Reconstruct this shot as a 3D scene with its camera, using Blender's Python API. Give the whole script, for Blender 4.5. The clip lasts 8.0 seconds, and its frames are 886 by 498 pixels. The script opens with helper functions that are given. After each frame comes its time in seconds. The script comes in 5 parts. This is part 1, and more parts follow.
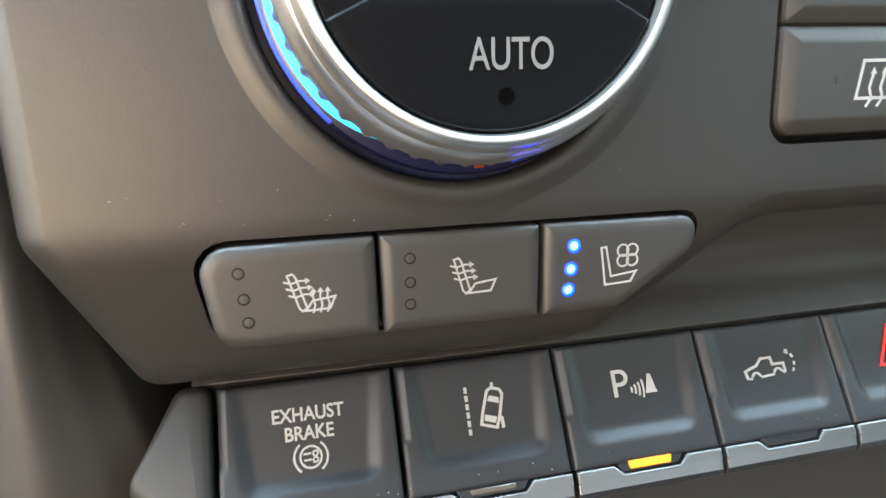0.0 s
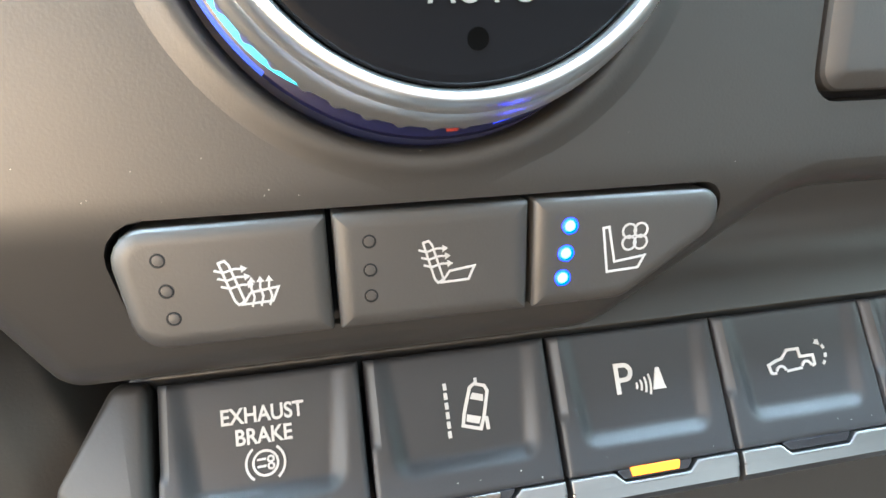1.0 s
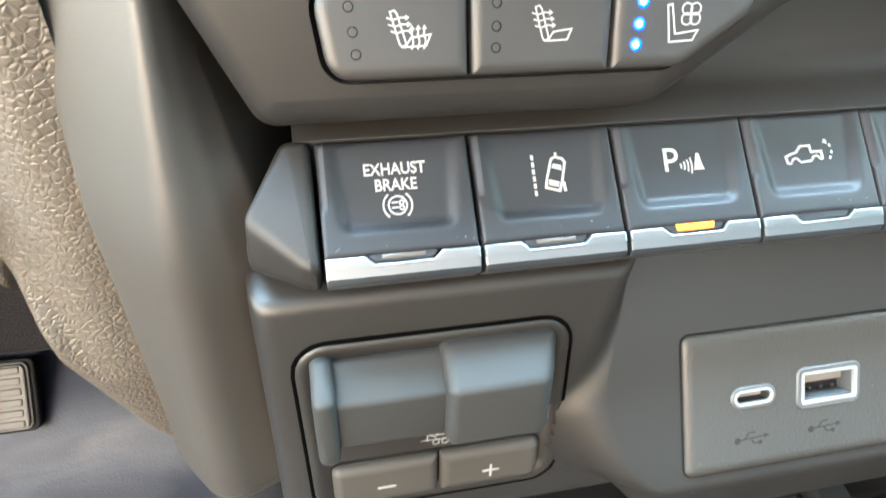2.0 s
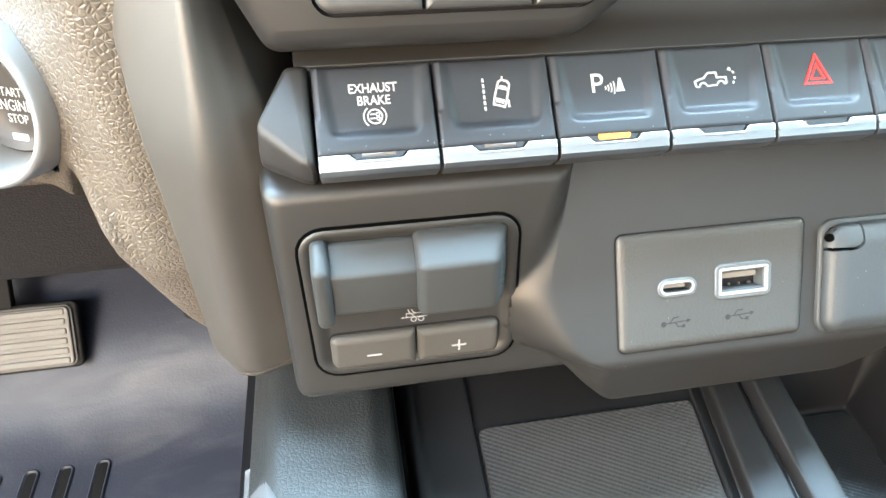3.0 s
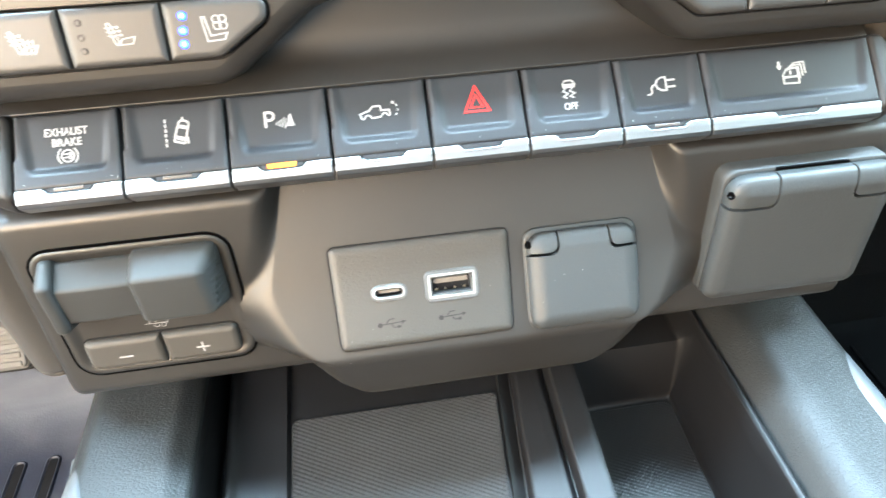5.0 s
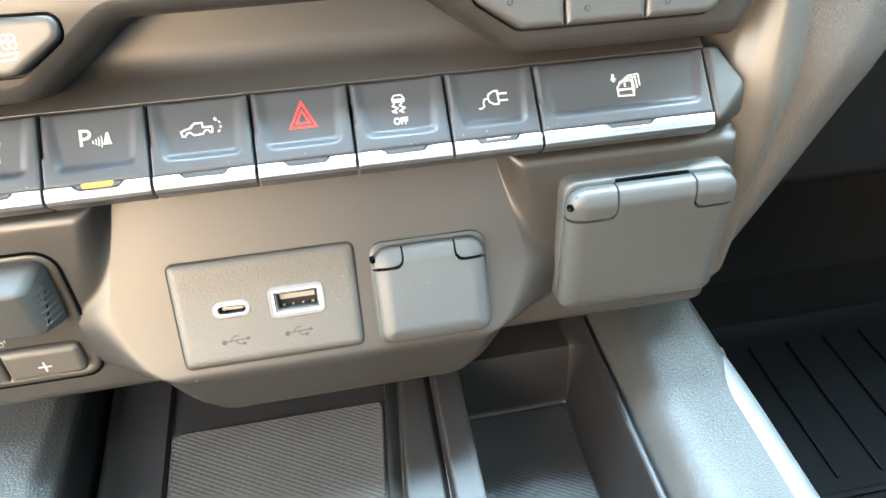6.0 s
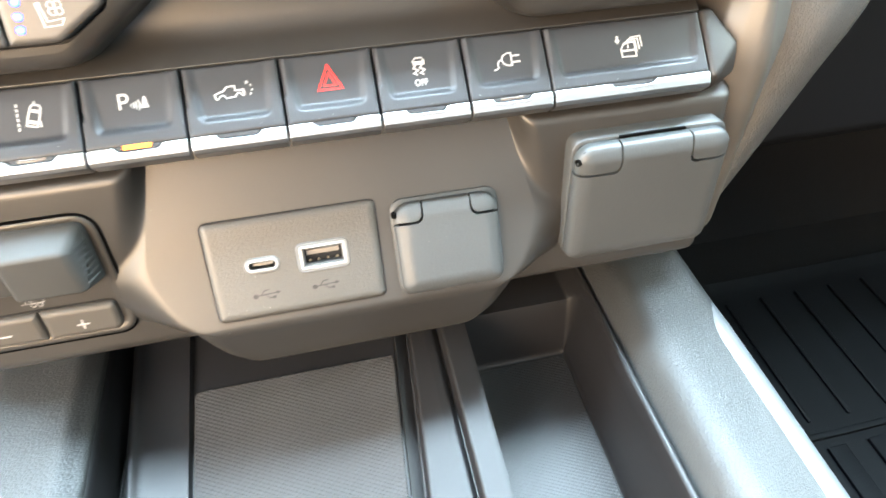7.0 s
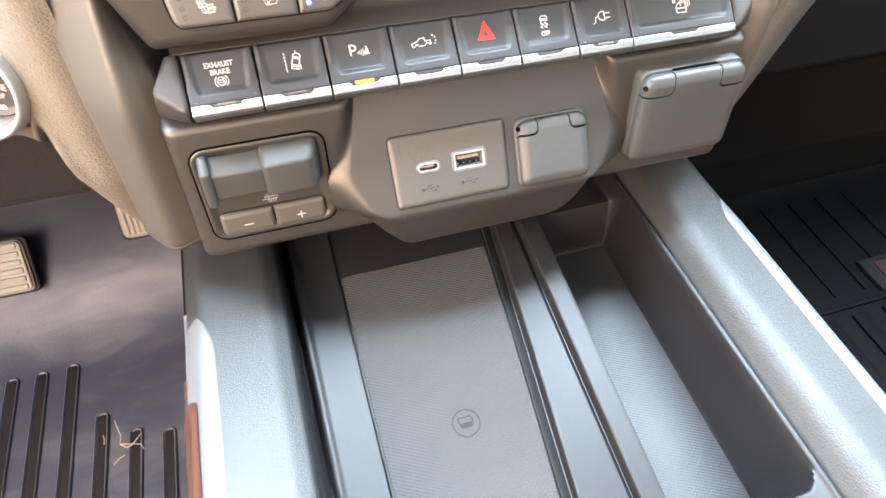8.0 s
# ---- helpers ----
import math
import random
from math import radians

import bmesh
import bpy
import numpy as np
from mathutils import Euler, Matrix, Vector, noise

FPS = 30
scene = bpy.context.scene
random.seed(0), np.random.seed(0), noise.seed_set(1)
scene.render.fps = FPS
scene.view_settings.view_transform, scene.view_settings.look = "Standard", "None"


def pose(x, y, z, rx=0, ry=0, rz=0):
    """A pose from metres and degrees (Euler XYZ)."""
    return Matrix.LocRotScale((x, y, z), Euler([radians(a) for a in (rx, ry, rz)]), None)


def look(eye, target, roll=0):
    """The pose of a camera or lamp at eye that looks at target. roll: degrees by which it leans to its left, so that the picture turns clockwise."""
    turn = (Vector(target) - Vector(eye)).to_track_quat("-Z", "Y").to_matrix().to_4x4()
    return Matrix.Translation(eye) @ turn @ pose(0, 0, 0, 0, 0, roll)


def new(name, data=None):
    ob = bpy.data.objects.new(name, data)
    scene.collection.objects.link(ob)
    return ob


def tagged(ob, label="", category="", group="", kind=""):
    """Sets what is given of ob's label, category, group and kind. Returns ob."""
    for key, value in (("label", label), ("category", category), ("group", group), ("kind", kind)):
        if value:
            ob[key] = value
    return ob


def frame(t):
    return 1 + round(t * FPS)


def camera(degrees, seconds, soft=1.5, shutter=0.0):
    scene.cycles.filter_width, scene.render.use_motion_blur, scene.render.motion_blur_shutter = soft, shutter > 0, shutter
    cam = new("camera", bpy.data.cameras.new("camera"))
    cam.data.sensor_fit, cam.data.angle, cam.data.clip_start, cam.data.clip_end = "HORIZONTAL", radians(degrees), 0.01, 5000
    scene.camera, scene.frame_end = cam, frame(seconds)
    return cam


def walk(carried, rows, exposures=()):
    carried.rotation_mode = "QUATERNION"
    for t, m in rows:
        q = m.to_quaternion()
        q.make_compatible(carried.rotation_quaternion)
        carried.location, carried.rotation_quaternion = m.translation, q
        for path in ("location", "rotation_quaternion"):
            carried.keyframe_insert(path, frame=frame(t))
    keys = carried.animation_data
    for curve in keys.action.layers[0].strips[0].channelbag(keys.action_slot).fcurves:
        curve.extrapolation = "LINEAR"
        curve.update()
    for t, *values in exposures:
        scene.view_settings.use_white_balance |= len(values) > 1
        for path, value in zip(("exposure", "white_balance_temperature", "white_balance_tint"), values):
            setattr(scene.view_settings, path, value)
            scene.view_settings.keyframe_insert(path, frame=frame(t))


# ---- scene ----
cam = camera(71.8, 8.0, shutter=0.25)
PATH = [
    (0, (-0.09757, -0.00807, 0.79381), (0.11645, 0.80358, 0.25029), 3.30),
    (0.5, (-0.08949, 0.00350, 0.78866), (0.10964, 0.80314, 0.22217), 2.92),
    (1, (-0.08849, 0.00498, 0.78806), (0.09807, 0.78102, 0.18560), 2.91),
    (1.5, (-0.09858, -0.00408, 0.78643), (0.07806, 0.74942, 0.15316), 3.10),
    (2, (-0.11332, -0.03265, 0.77660), (0.06659, 0.71358, 0.13568), 3.27),
    (2.2, (-0.11454, -0.04083, 0.77576), (0.05770, 0.69949, 0.12595), 3.06),
    (3.3, (-0.10584, -0.07653, 0.78836), (0.02564, 0.64552, 0.10913), 1.28),
    (3.5, (-0.10557, -0.07734, 0.78863), (0.02124, 0.64522, 0.10906), 0.95),
    (4, (-0.08914, -0.08823, 0.79661), (0.02935, 0.63762, 0.11904), 0.28),
    (4.5, (-0.05365, -0.09740, 0.80512), (0.05309, 0.62826, 0.12540), -0.75),
    (5, (-0.01419, -0.10184, 0.80608), (0.08577, 0.62451, 0.12607), -1.66),
    (5.2, (0.00173, -0.10145, 0.80394), (0.10280, 0.62566, 0.12490), -1.79),
    (6.3, (0.03591, -0.10654, 0.81021), (0.17173, 0.60274, 0.11849), -0.46),
    (6.5, (0.03620, -0.10745, 0.80912), (0.17665, 0.59499, 0.11137), -0.19),
    (7, (0.01583, -0.11630, 0.81434), (0.17460, 0.56244, 0.09733), 0.01),
    (7.5, (-0.04037, -0.14626, 0.82604), (0.14281, 0.49595, 0.08172), 0.58),
    (8, (-0.07963, -0.17780, 0.86450), (0.12890, 0.42920, 0.09764), 2.22),
]
EXPOSURES = [(0, -0.80, 5750, 4), (0.5, -0.50, 5600, 4), (1, -0.28, 5600, 4), (1.5, -0.10, 5620, 3), (2.2, 0.25, 5430, 1), (3.5, 0.47, 5450, 2), (4.5, 0.36, 5500, 2), (6.5, 0.74, 5860, 3), (7, 0.66, 6040, 6), (7.5, 0.52, 6430, 13), (8, 0.40, 6300, 14)]
walk(cam, [(t, look(eye, target, roll)) for t, eye, target, roll in PATH], EXPOSURES)

# ---- light ----
world = bpy.data.worlds.new("sky")
scene.world = world
world.use_nodes = True
wn = world.node_tree
sky = wn.nodes.new("ShaderNodeTexSky")
sky.sky_type, sky.sun_disc = "NISHITA", False
sky.sun_elevation, sky.sun_rotation = radians(59), radians(-155)
wn.nodes["Background"].inputs[1].default_value = 0.025
wn.links.new(sky.outputs[0], wn.nodes["Background"].inputs[0])


def area_lamp(name, eye, target, w, h, power, colour):
    d = bpy.data.lights.new(name, "AREA")
    d.shape, d.size, d.size_y, d.energy, d.color = "RECTANGLE", w, h, power, colour
    o = new(name, d)
    o.matrix_world = look(eye, target)
    return o


sun = bpy.data.lights.new("sun", "SUN")
sun.energy, sun.angle, sun.color = 3.0, radians(0.6), (1.0, 0.95, 0.88)
sun_ob = new("sun", sun)
sun_ob.matrix_world = look((-1.0, -2.2, 4.0), (0, 0, 0))
area_lamp("windscreen_daylight", (0.02, 0.32, 1.22), (0.02, -0.30, 0.5), 1.3, 0.6, 250, (0.74, 0.90, 1.0))
area_lamp("driver_door_sky", (-0.90, -0.30, 1.22), (-0.25, 0.1, 0.45), 1.0, 0.3, 15, (0.68, 0.82, 1.0))
area_lamp("driver_door_daylight", (-0.88, -0.34, 1.02), (0.0, 0.06, 0.80), 1.05, 0.55, 30, (1.0, 0.78, 0.54))
area_lamp("rear_door_daylight", (-0.90, -1.37, 1.14), (0.0, 0.06, 0.80), 0.70, 0.42, 60, (1.0, 0.64, 0.35))
area_lamp("passenger_window_daylight", (0.93, -0.05, 1.25), (0.0, 0.07, 0.75), 0.60, 0.26, 10.0, (0.86, 1.0, 0.92))
area_lamp("rear_passenger_door_daylight", (0.93, -1.37, 1.14), (0.0, 0.06, 0.72), 0.70, 0.42, 4, (0.95, 1.0, 0.93))
area_lamp("rear_window_daylight", (0.0, -1.66, 1.24), (0.0, 0.05, 0.80), 1.2, 0.30, 3.5, (0.95, 0.97, 1.0))


# ---- materials ----
def material(name, colour, rough=0.5, metal=0.0, grain=0.0, grain_size=0.0006, vary=0.12, kind="noise", spec=0.5, coat=0.0, patch=0.03):
    """Principled surface with a fine relief, a wide tone variation and a roughness that follows it."""
    m = bpy.data.materials.new(name)
    m.use_nodes = True
    t = m.node_tree
    b = t.nodes["Principled BSDF"]
    b.inputs["Metallic"].default_value = metal
    b.inputs["Specular IOR Level"].default_value = spec
    b.inputs["Coat Weight"].default_value = coat
    co = t.nodes.new("ShaderNodeTexCoord")
    wide = t.nodes.new("ShaderNodeTexNoise")
    wide.inputs["Scale"].default_value, wide.inputs["Detail"].default_value = 1 / patch, 5
    t.links.new(co.outputs["Object"], wide.inputs["Vector"])
    mix = t.nodes.new("ShaderNodeMix")
    mix.data_type = "RGBA"
    mix.inputs[6].default_value = (*[c * (1 - vary) for c in colour], 1)
    mix.inputs[7].default_value = (*[min(1, c * (1 + vary)) for c in colour], 1)
    t.links.new(wide.outputs["Fac"], mix.inputs[0])
    t.links.new(mix.outputs[2], b.inputs["Base Color"])
    r = t.nodes.new("ShaderNodeMapRange")
    r.inputs["To Min"].default_value, r.inputs["To Max"].default_value = max(0.02, rough - 0.06), min(1, rough + 0.06)
    t.links.new(wide.outputs["Fac"], r.inputs["Value"])
    t.links.new(r.outputs[0], b.inputs["Roughness"])
    if grain > 0:
        if kind == "leather":
            f = t.nodes.new("ShaderNodeTexVoronoi")
            f.feature = "DISTANCE_TO_EDGE"
            f.inputs["Scale"].default_value = 1 / grain_size
            warp = t.nodes.new("ShaderNodeTexNoise")
            warp.inputs["Scale"].default_value = 0.35 / grain_size
            add = t.nodes.new("ShaderNodeMix")
            add.data_type, add.blend_type = "RGBA", "LINEAR_LIGHT"
            add.inputs[0].default_value = grain_size * 0.35
            t.links.new(co.outputs["Object"], warp.inputs["Vector"])
            t.links.new(co.outputs["Object"], add.inputs[6])
            t.links.new(warp.outputs["Color"], add.inputs[7])
            t.links.new(add.outputs[2], f.inputs["Vector"])
            crease = t.nodes.new("ShaderNodeMapRange")
            crease.interpolation_type = "SMOOTHSTEP"
            crease.inputs["From Max"].default_value = 0.24
            t.links.new(f.outputs["Distance"], crease.inputs["Value"])
            height = crease.outputs[0]
        elif kind == "weave":
            waves = []
            for deg in (-63, 52):
                turn = t.nodes.new("ShaderNodeMapping")
                turn.inputs["Rotation"].default_value = (0, 0, radians(deg))
                f = t.nodes.new("ShaderNodeTexWave")
                f.inputs["Scale"].default_value = 0.314 / grain_size
                t.links.new(co.outputs["Object"], turn.inputs["Vector"])
                t.links.new(turn.outputs[0], f.inputs["Vector"])
                waves.append(f)
            mul = t.nodes.new("ShaderNodeMath")
            mul.operation = "MULTIPLY_ADD"
            mul.inputs[1].default_value = 0.75
            t.links.new(waves[1].outputs["Fac"], mul.inputs[0])
            t.links.new(waves[0].outputs["Fac"], mul.inputs[2])
            height = mul.outputs[0]
        else:
            f = t.nodes.new("ShaderNodeTexNoise")
            f.inputs["Scale"].default_value, f.inputs["Detail"].default_value = 1 / grain_size, 3
            t.links.new(co.outputs["Object"], f.inputs["Vector"])
            height = f.outputs["Fac"]
        bump = t.nodes.new("ShaderNodeBump")
        bump.inputs["Strength"].default_value = grain
        bump.inputs["Distance"].default_value = grain_size * 0.5
        t.links.new(height, bump.inputs["Height"])
        t.links.new(bump.outputs[0], b.inputs["Normal"])
    return m


def glow(name, colour, strength):
    m = bpy.data.materials.new(name)
    m.use_nodes = True
    b = m.node_tree.nodes["Principled BSDF"]
    b.inputs["Base Color"].default_value = (*colour, 1)
    b.inputs["Emission Color"].default_value = (*colour, 1)
    b.inputs["Emission Strength"].default_value = strength
    return m


def wood_material():
    m = material("wood_trim", (0.16, 0.06, 0.035), 0.35)
    t = m.node_tree
    b = t.nodes["Principled BSDF"]
    co, mp, w, r = [t.nodes.new(n) for n in ("ShaderNodeTexCoord", "ShaderNodeMapping", "ShaderNodeTexNoise", "ShaderNodeValToRGB")]
    mp.inputs["Scale"].default_value = (400, 9, 400)
    w.inputs["Scale"].default_value = 1.0
    r.color_ramp.elements[0].color, r.color_ramp.elements[1].color = (0.016, 0.0075, 0.0055, 1), (0.062, 0.027, 0.019, 1)
    r.color_ramp.elements[0].position, r.color_ramp.elements[1].position = 0.3, 0.7
    t.links.new(co.outputs["Object"], mp.inputs["Vector"])
    t.links.new(mp.outputs[0], w.inputs["Vector"])
    t.links.new(w.outputs["Fac"], r.inputs[0])
    t.links.new(r.outputs[0], b.inputs["Base Color"])
    return m


DASH = material("dash_plastic", (0.0158, 0.0146, 0.0131), 0.43, grain=0.12, grain_size=0.0004, spec=0.53)
KEY = material("key_plastic", (0.0142, 0.0145, 0.0165), 0.46, grain=0.08, grain_size=0.0003, spec=0.36)
CAPS = material("cap_plastic", (0.016, 0.0145, 0.0135), 0.46, grain=0.08, grain_size=0.0004, spec=0.32)
BUTTON = material("button_plastic", (0.025, 0.0235, 0.022), 0.45, grain=0.10, grain_size=0.0004)
COVER = material("cover_plastic", (0.030, 0.0320, 0.0325), 0.46, grain=0.28, grain_size=0.0007, spec=0.38)
PILLAR = material("trim_plastic", (0.047, 0.0430, 0.0375), 0.45, grain=0.12, grain_size=0.0005)
GRAINED = material("grained_plastic", (0.034, 0.0325, 0.0295), 0.47, grain=0.42, grain_size=0.0008)
GRIP = material("grip_plastic", (0.030, 0.0307, 0.0302), 0.50, grain=0.06, grain_size=0.0004, spec=0.20)
GAINKEY = material("gain_key_plastic", (0.043, 0.0395, 0.0345), 0.5, grain=0.08, grain_size=0.0004, spec=0.35)
GAP = material("gap_black", (0.006, 0.006, 0.007), 0.7, spec=0.2)
GLOSSBLACK = material("gloss_black", (0.012, 0.012, 0.014), 0.22)
LEATHER = material("leather", (0.018, 0.019, 0.019), 0.46, grain=0.21, grain_size=0.0015, kind="leather", patch=0.06, spec=0.34)
SLATE = material("slate_leather", (0.034, 0.036, 0.037), 0.48, grain=0.28, grain_size=0.0014, kind="leather", patch=0.06)
KNEE = material("knee_leather", (0.085, 0.072, 0.057), 0.45, grain=0.36, grain_size=0.0016, kind="leather", patch=0.06)
# the knee leather again, darkened to carry the shade round the steering column
KNEESHADED = material("shaded_knee_leather", (0.014, 0.012, 0.011), 0.5, grain=0.3, grain_size=0.0014, kind="leather", patch=0.06, spec=0.3)
TRAY = material("tray_plastic", (0.0062, 0.0062, 0.0068), 0.46, grain=0.10, grain_size=0.0005, spec=0.29)
WEAVE = material("charging_rubber", (0.029, 0.0287, 0.0290), 0.55, grain=0.30, grain_size=0.0017, kind="weave", spec=0.12)
WELLMAT = material("well_rubber", (0.012, 0.0124, 0.0132), 0.44, grain=0.16, grain_size=0.0017, kind="weave", spec=0.34)
# the floor mats' rubber, darkened to hold the shade of the passenger side
MATSHADED = material("shaded_mat_rubber", (0.0024, 0.0030, 0.0040), 0.6, grain=0.2, grain_size=0.002, patch=0.09, vary=0.25, spec=0.09)
def worn_rubber():
    """Bluish rubber with a thin film of dust in wiped streaks."""
    m = material("mat_rubber", (0.027, 0.031, 0.047), 0.5, grain=0.2, grain_size=0.002, patch=0.09, vary=0.25, spec=0.4)
    t = m.node_tree
    b = t.nodes["Principled BSDF"]
    base = b.inputs["Base Color"].links[0].from_socket
    co, mp, n1, n2 = [t.nodes.new(n) for n in ("ShaderNodeTexCoord", "ShaderNodeMapping", "ShaderNodeTexNoise", "ShaderNodeTexNoise")]
    mp.inputs["Rotation"].default_value, mp.inputs["Scale"].default_value = (0, 0, radians(24)), (9, 34, 9)
    n1.inputs["Scale"].default_value, n1.inputs["Detail"].default_value, n1.inputs["Distortion"].default_value = 1.0, 6, 1.2
    n2.inputs["Scale"].default_value, n2.inputs["Detail"].default_value = 11, 4
    r = t.nodes.new("ShaderNodeMapRange")
    r.inputs["From Min"].default_value, r.inputs["From Max"].default_value, r.inputs["To Max"].default_value = 0.22, 0.50, 0.55
    mul = t.nodes.new("ShaderNodeMath")
    mul.operation = "MULTIPLY"
    mix = t.nodes.new("ShaderNodeMix")
    mix.data_type = "RGBA"
    mix.inputs[7].default_value = (0.105, 0.105, 0.115, 1)
    t.links.new(co.outputs["Object"], mp.inputs["Vector"])
    t.links.new(mp.outputs[0], n1.inputs["Vector"])
    t.links.new(co.outputs["Object"], n2.inputs["Vector"])
    t.links.new(n1.outputs["Fac"], mul.inputs[0])
    t.links.new(n2.outputs["Fac"], mul.inputs[1])
    t.links.new(mul.outputs[0], r.inputs["Value"])
    t.links.new(r.outputs[0], mix.inputs[0])
    t.links.new(base, mix.inputs[6])
    t.links.new(mix.outputs[2], b.inputs["Base Color"])
    return m


MATRUBBER = worn_rubber()
# near black: holds the footwell shade that the unbuilt seats would cast
SHADEDTRIM = material("shaded_trim", (0.0030, 0.0034, 0.0044), 0.65, grain=0.2, grain_size=0.001, spec=0.06)
CARPET = material("dark_carpet", (0.008, 0.0085, 0.009), 0.95, grain=0.8, grain_size=0.002, spec=0.1)
CHROME = material("satin_chrome", (0.27, 0.27, 0.275), 0.36, metal=1.0, vary=0.03)
BRIGHT = material("bright_chrome", (0.93, 0.93, 0.92), 0.30, metal=1.0, vary=0.02)
SILVER = material("silver_trim", (0.10, 0.105, 0.11), 0.45, metal=0.35, vary=0.04, grain=0.05)
RINGSILVER = material("satin_ring", (0.36, 0.355, 0.345), 0.34, metal=0.7, vary=0.03, grain=0.04)
PEDAL = material("pedal_metal", (0.125, 0.122, 0.116), 0.55, metal=0.1, vary=0.15, grain=0.2, grain_size=0.002, patch=0.02)
INK = material("white_ink", (0.29, 0.29, 0.29), 0.5, vary=0.02)
DIMINK = material("grey_ink", (0.13, 0.13, 0.13), 0.5, vary=0.02)
REDINK = material("red_ink", (0.56, 0.022, 0.018), 0.5, vary=0.03, spec=0.25)
BADGERED = material("dark_red", (0.018, 0.003, 0.003), 0.55, vary=0.1)
GREYINK = material("moulded_mark", (0.015, 0.0148, 0.0142), 0.6, spec=0.3)
RUBBERMARK = material("rubber_mark", (0.0045, 0.0046, 0.0050), 0.65, spec=0.2)
DIMLENS = material("unlit_lens", (0.06, 0.048, 0.038), 0.25, vary=0.03)
USBSHELL = material("usb_bezel", (0.090, 0.094, 0.096), 0.42, metal=0.3, vary=0.03)
PORTRING = material("port_ring", (0.26, 0.26, 0.255), 0.4, metal=0.2, vary=0.03)
TONGUE = material("port_tongue", (0.13, 0.115, 0.095), 0.4, vary=0.05)
BRASS = material("contact_gold", (0.30, 0.25, 0.17), 0.35, metal=1.0)
LINER = material("headliner_cloth", (0.70, 0.66, 0.62), 0.9, grain=0.3, grain_size=0.002)
DOORTRIM = material("door_trim", (0.07, 0.066, 0.06), 0.6, grain=0.2, grain_size=0.001)
WOOD = wood_material()
BLUE = glow("blue_led", (0.15, 0.27, 1.0), 6)
# glow of the ring that imitates lens bloom round the lit lamps
HALO = glow("blue_led_bloom", (0.008, 0.02, 1.0), 26)
AMBER = glow("amber_led", (1.0, 0.25, 0.003), 0.82)
HOLE = material("sensor_hole", (0.002, 0.002, 0.002), 0.8, spec=0.0)
DISC = material("dial_black", (0.0035, 0.0035, 0.0042), 0.32, spec=0.08)
STARTFACE = material("start_button_gloss", (0.035, 0.030, 0.026), 0.16, spec=0.6)
NAVY = material("navy_moat", (0.004, 0.004, 0.026), 0.3)
CYAN = glow("cyan_light", (0.045, 0.54, 0.77), 0.95)
DEEPBLUE = glow("deep_blue_light", (0.03, 0.06, 1.0), 0.8)
BLUEEDGE = glow("blue_edge_light", (0.03, 0.07, 0.6), 0.12)
REDLIGHT = glow("red_light", (0.20, 0.02, 0.01), 0.10)
STRAW = material("dry_straw", (0.34, 0.28, 0.20), 0.8)
DUST = material("dust", (0.34, 0.34, 0.33), 0.9)

# ---- builders: local millimetres in, metres out ----
K = 0.001


def plane(x, y, z, vy, vz):
    """A face of the dash: u along x, v up the face, n out of it."""
    v = Vector((0, vy, vz)).normalized()
    n = Vector((1, 0, 0)).cross(v)
    return Matrix(((1, 0, 0, x), (0, v.y, n.y, y), (0, v.z, n.z, z), (0, 0, 0, 1)))


SW = plane(0, 0.05, 0.70, 0.0203, 0.0173)
SEAT = plane(-0.0006, 0.0607, 0.7345, 0.005, 0.013)
USB = plane(0, 0.034, 0.637, 0.019, 0.030)
BRK = plane(0, 0.044, 0.629, 0.0095, 0.0515)
OUT = plane(0.0013, 0.0425, 0.631, 0.006, 0.050)


def shift(m, u, v, n=0):
    return m @ Matrix.Translation((u * K, v * K, n * K))


def thing(name, m, label, category, group="", kind=""):
    ob = new(name)
    ob.empty_display_size = 0.01
    ob.matrix_world = m
    return tagged(ob, label, category, group, kind)


def finish(bm, name, mat, smooth=35):
    bmesh.ops.recalc_face_normals(bm, faces=bm.faces)
    me = bpy.data.meshes.new(name)
    bm.to_mesh(me)
    bm.free()
    me.materials.append(mat)
    for p in me.polygons:
        p.use_smooth = True
    me.set_sharp_from_angle(angle=radians(smooth))
    return me


def part(name, bm, mat, parent, label="", smooth=35):
    ob = new(name, finish(bm, name, mat, smooth))
    ob.parent = parent
    if label:
        ob["label"] = label
    return ob


def solo(name, bm, mat, label, category, kind="", group="", smooth=35, m=None):
    ob = new(name, finish(bm, name, mat, smooth))
    if m is not None:
        ob.matrix_world = m
    return tagged(ob, label, category, group, kind)


class Outline(list):
    """Corner points rounded into a line; remembers its corners, so that it can be inset cleanly."""


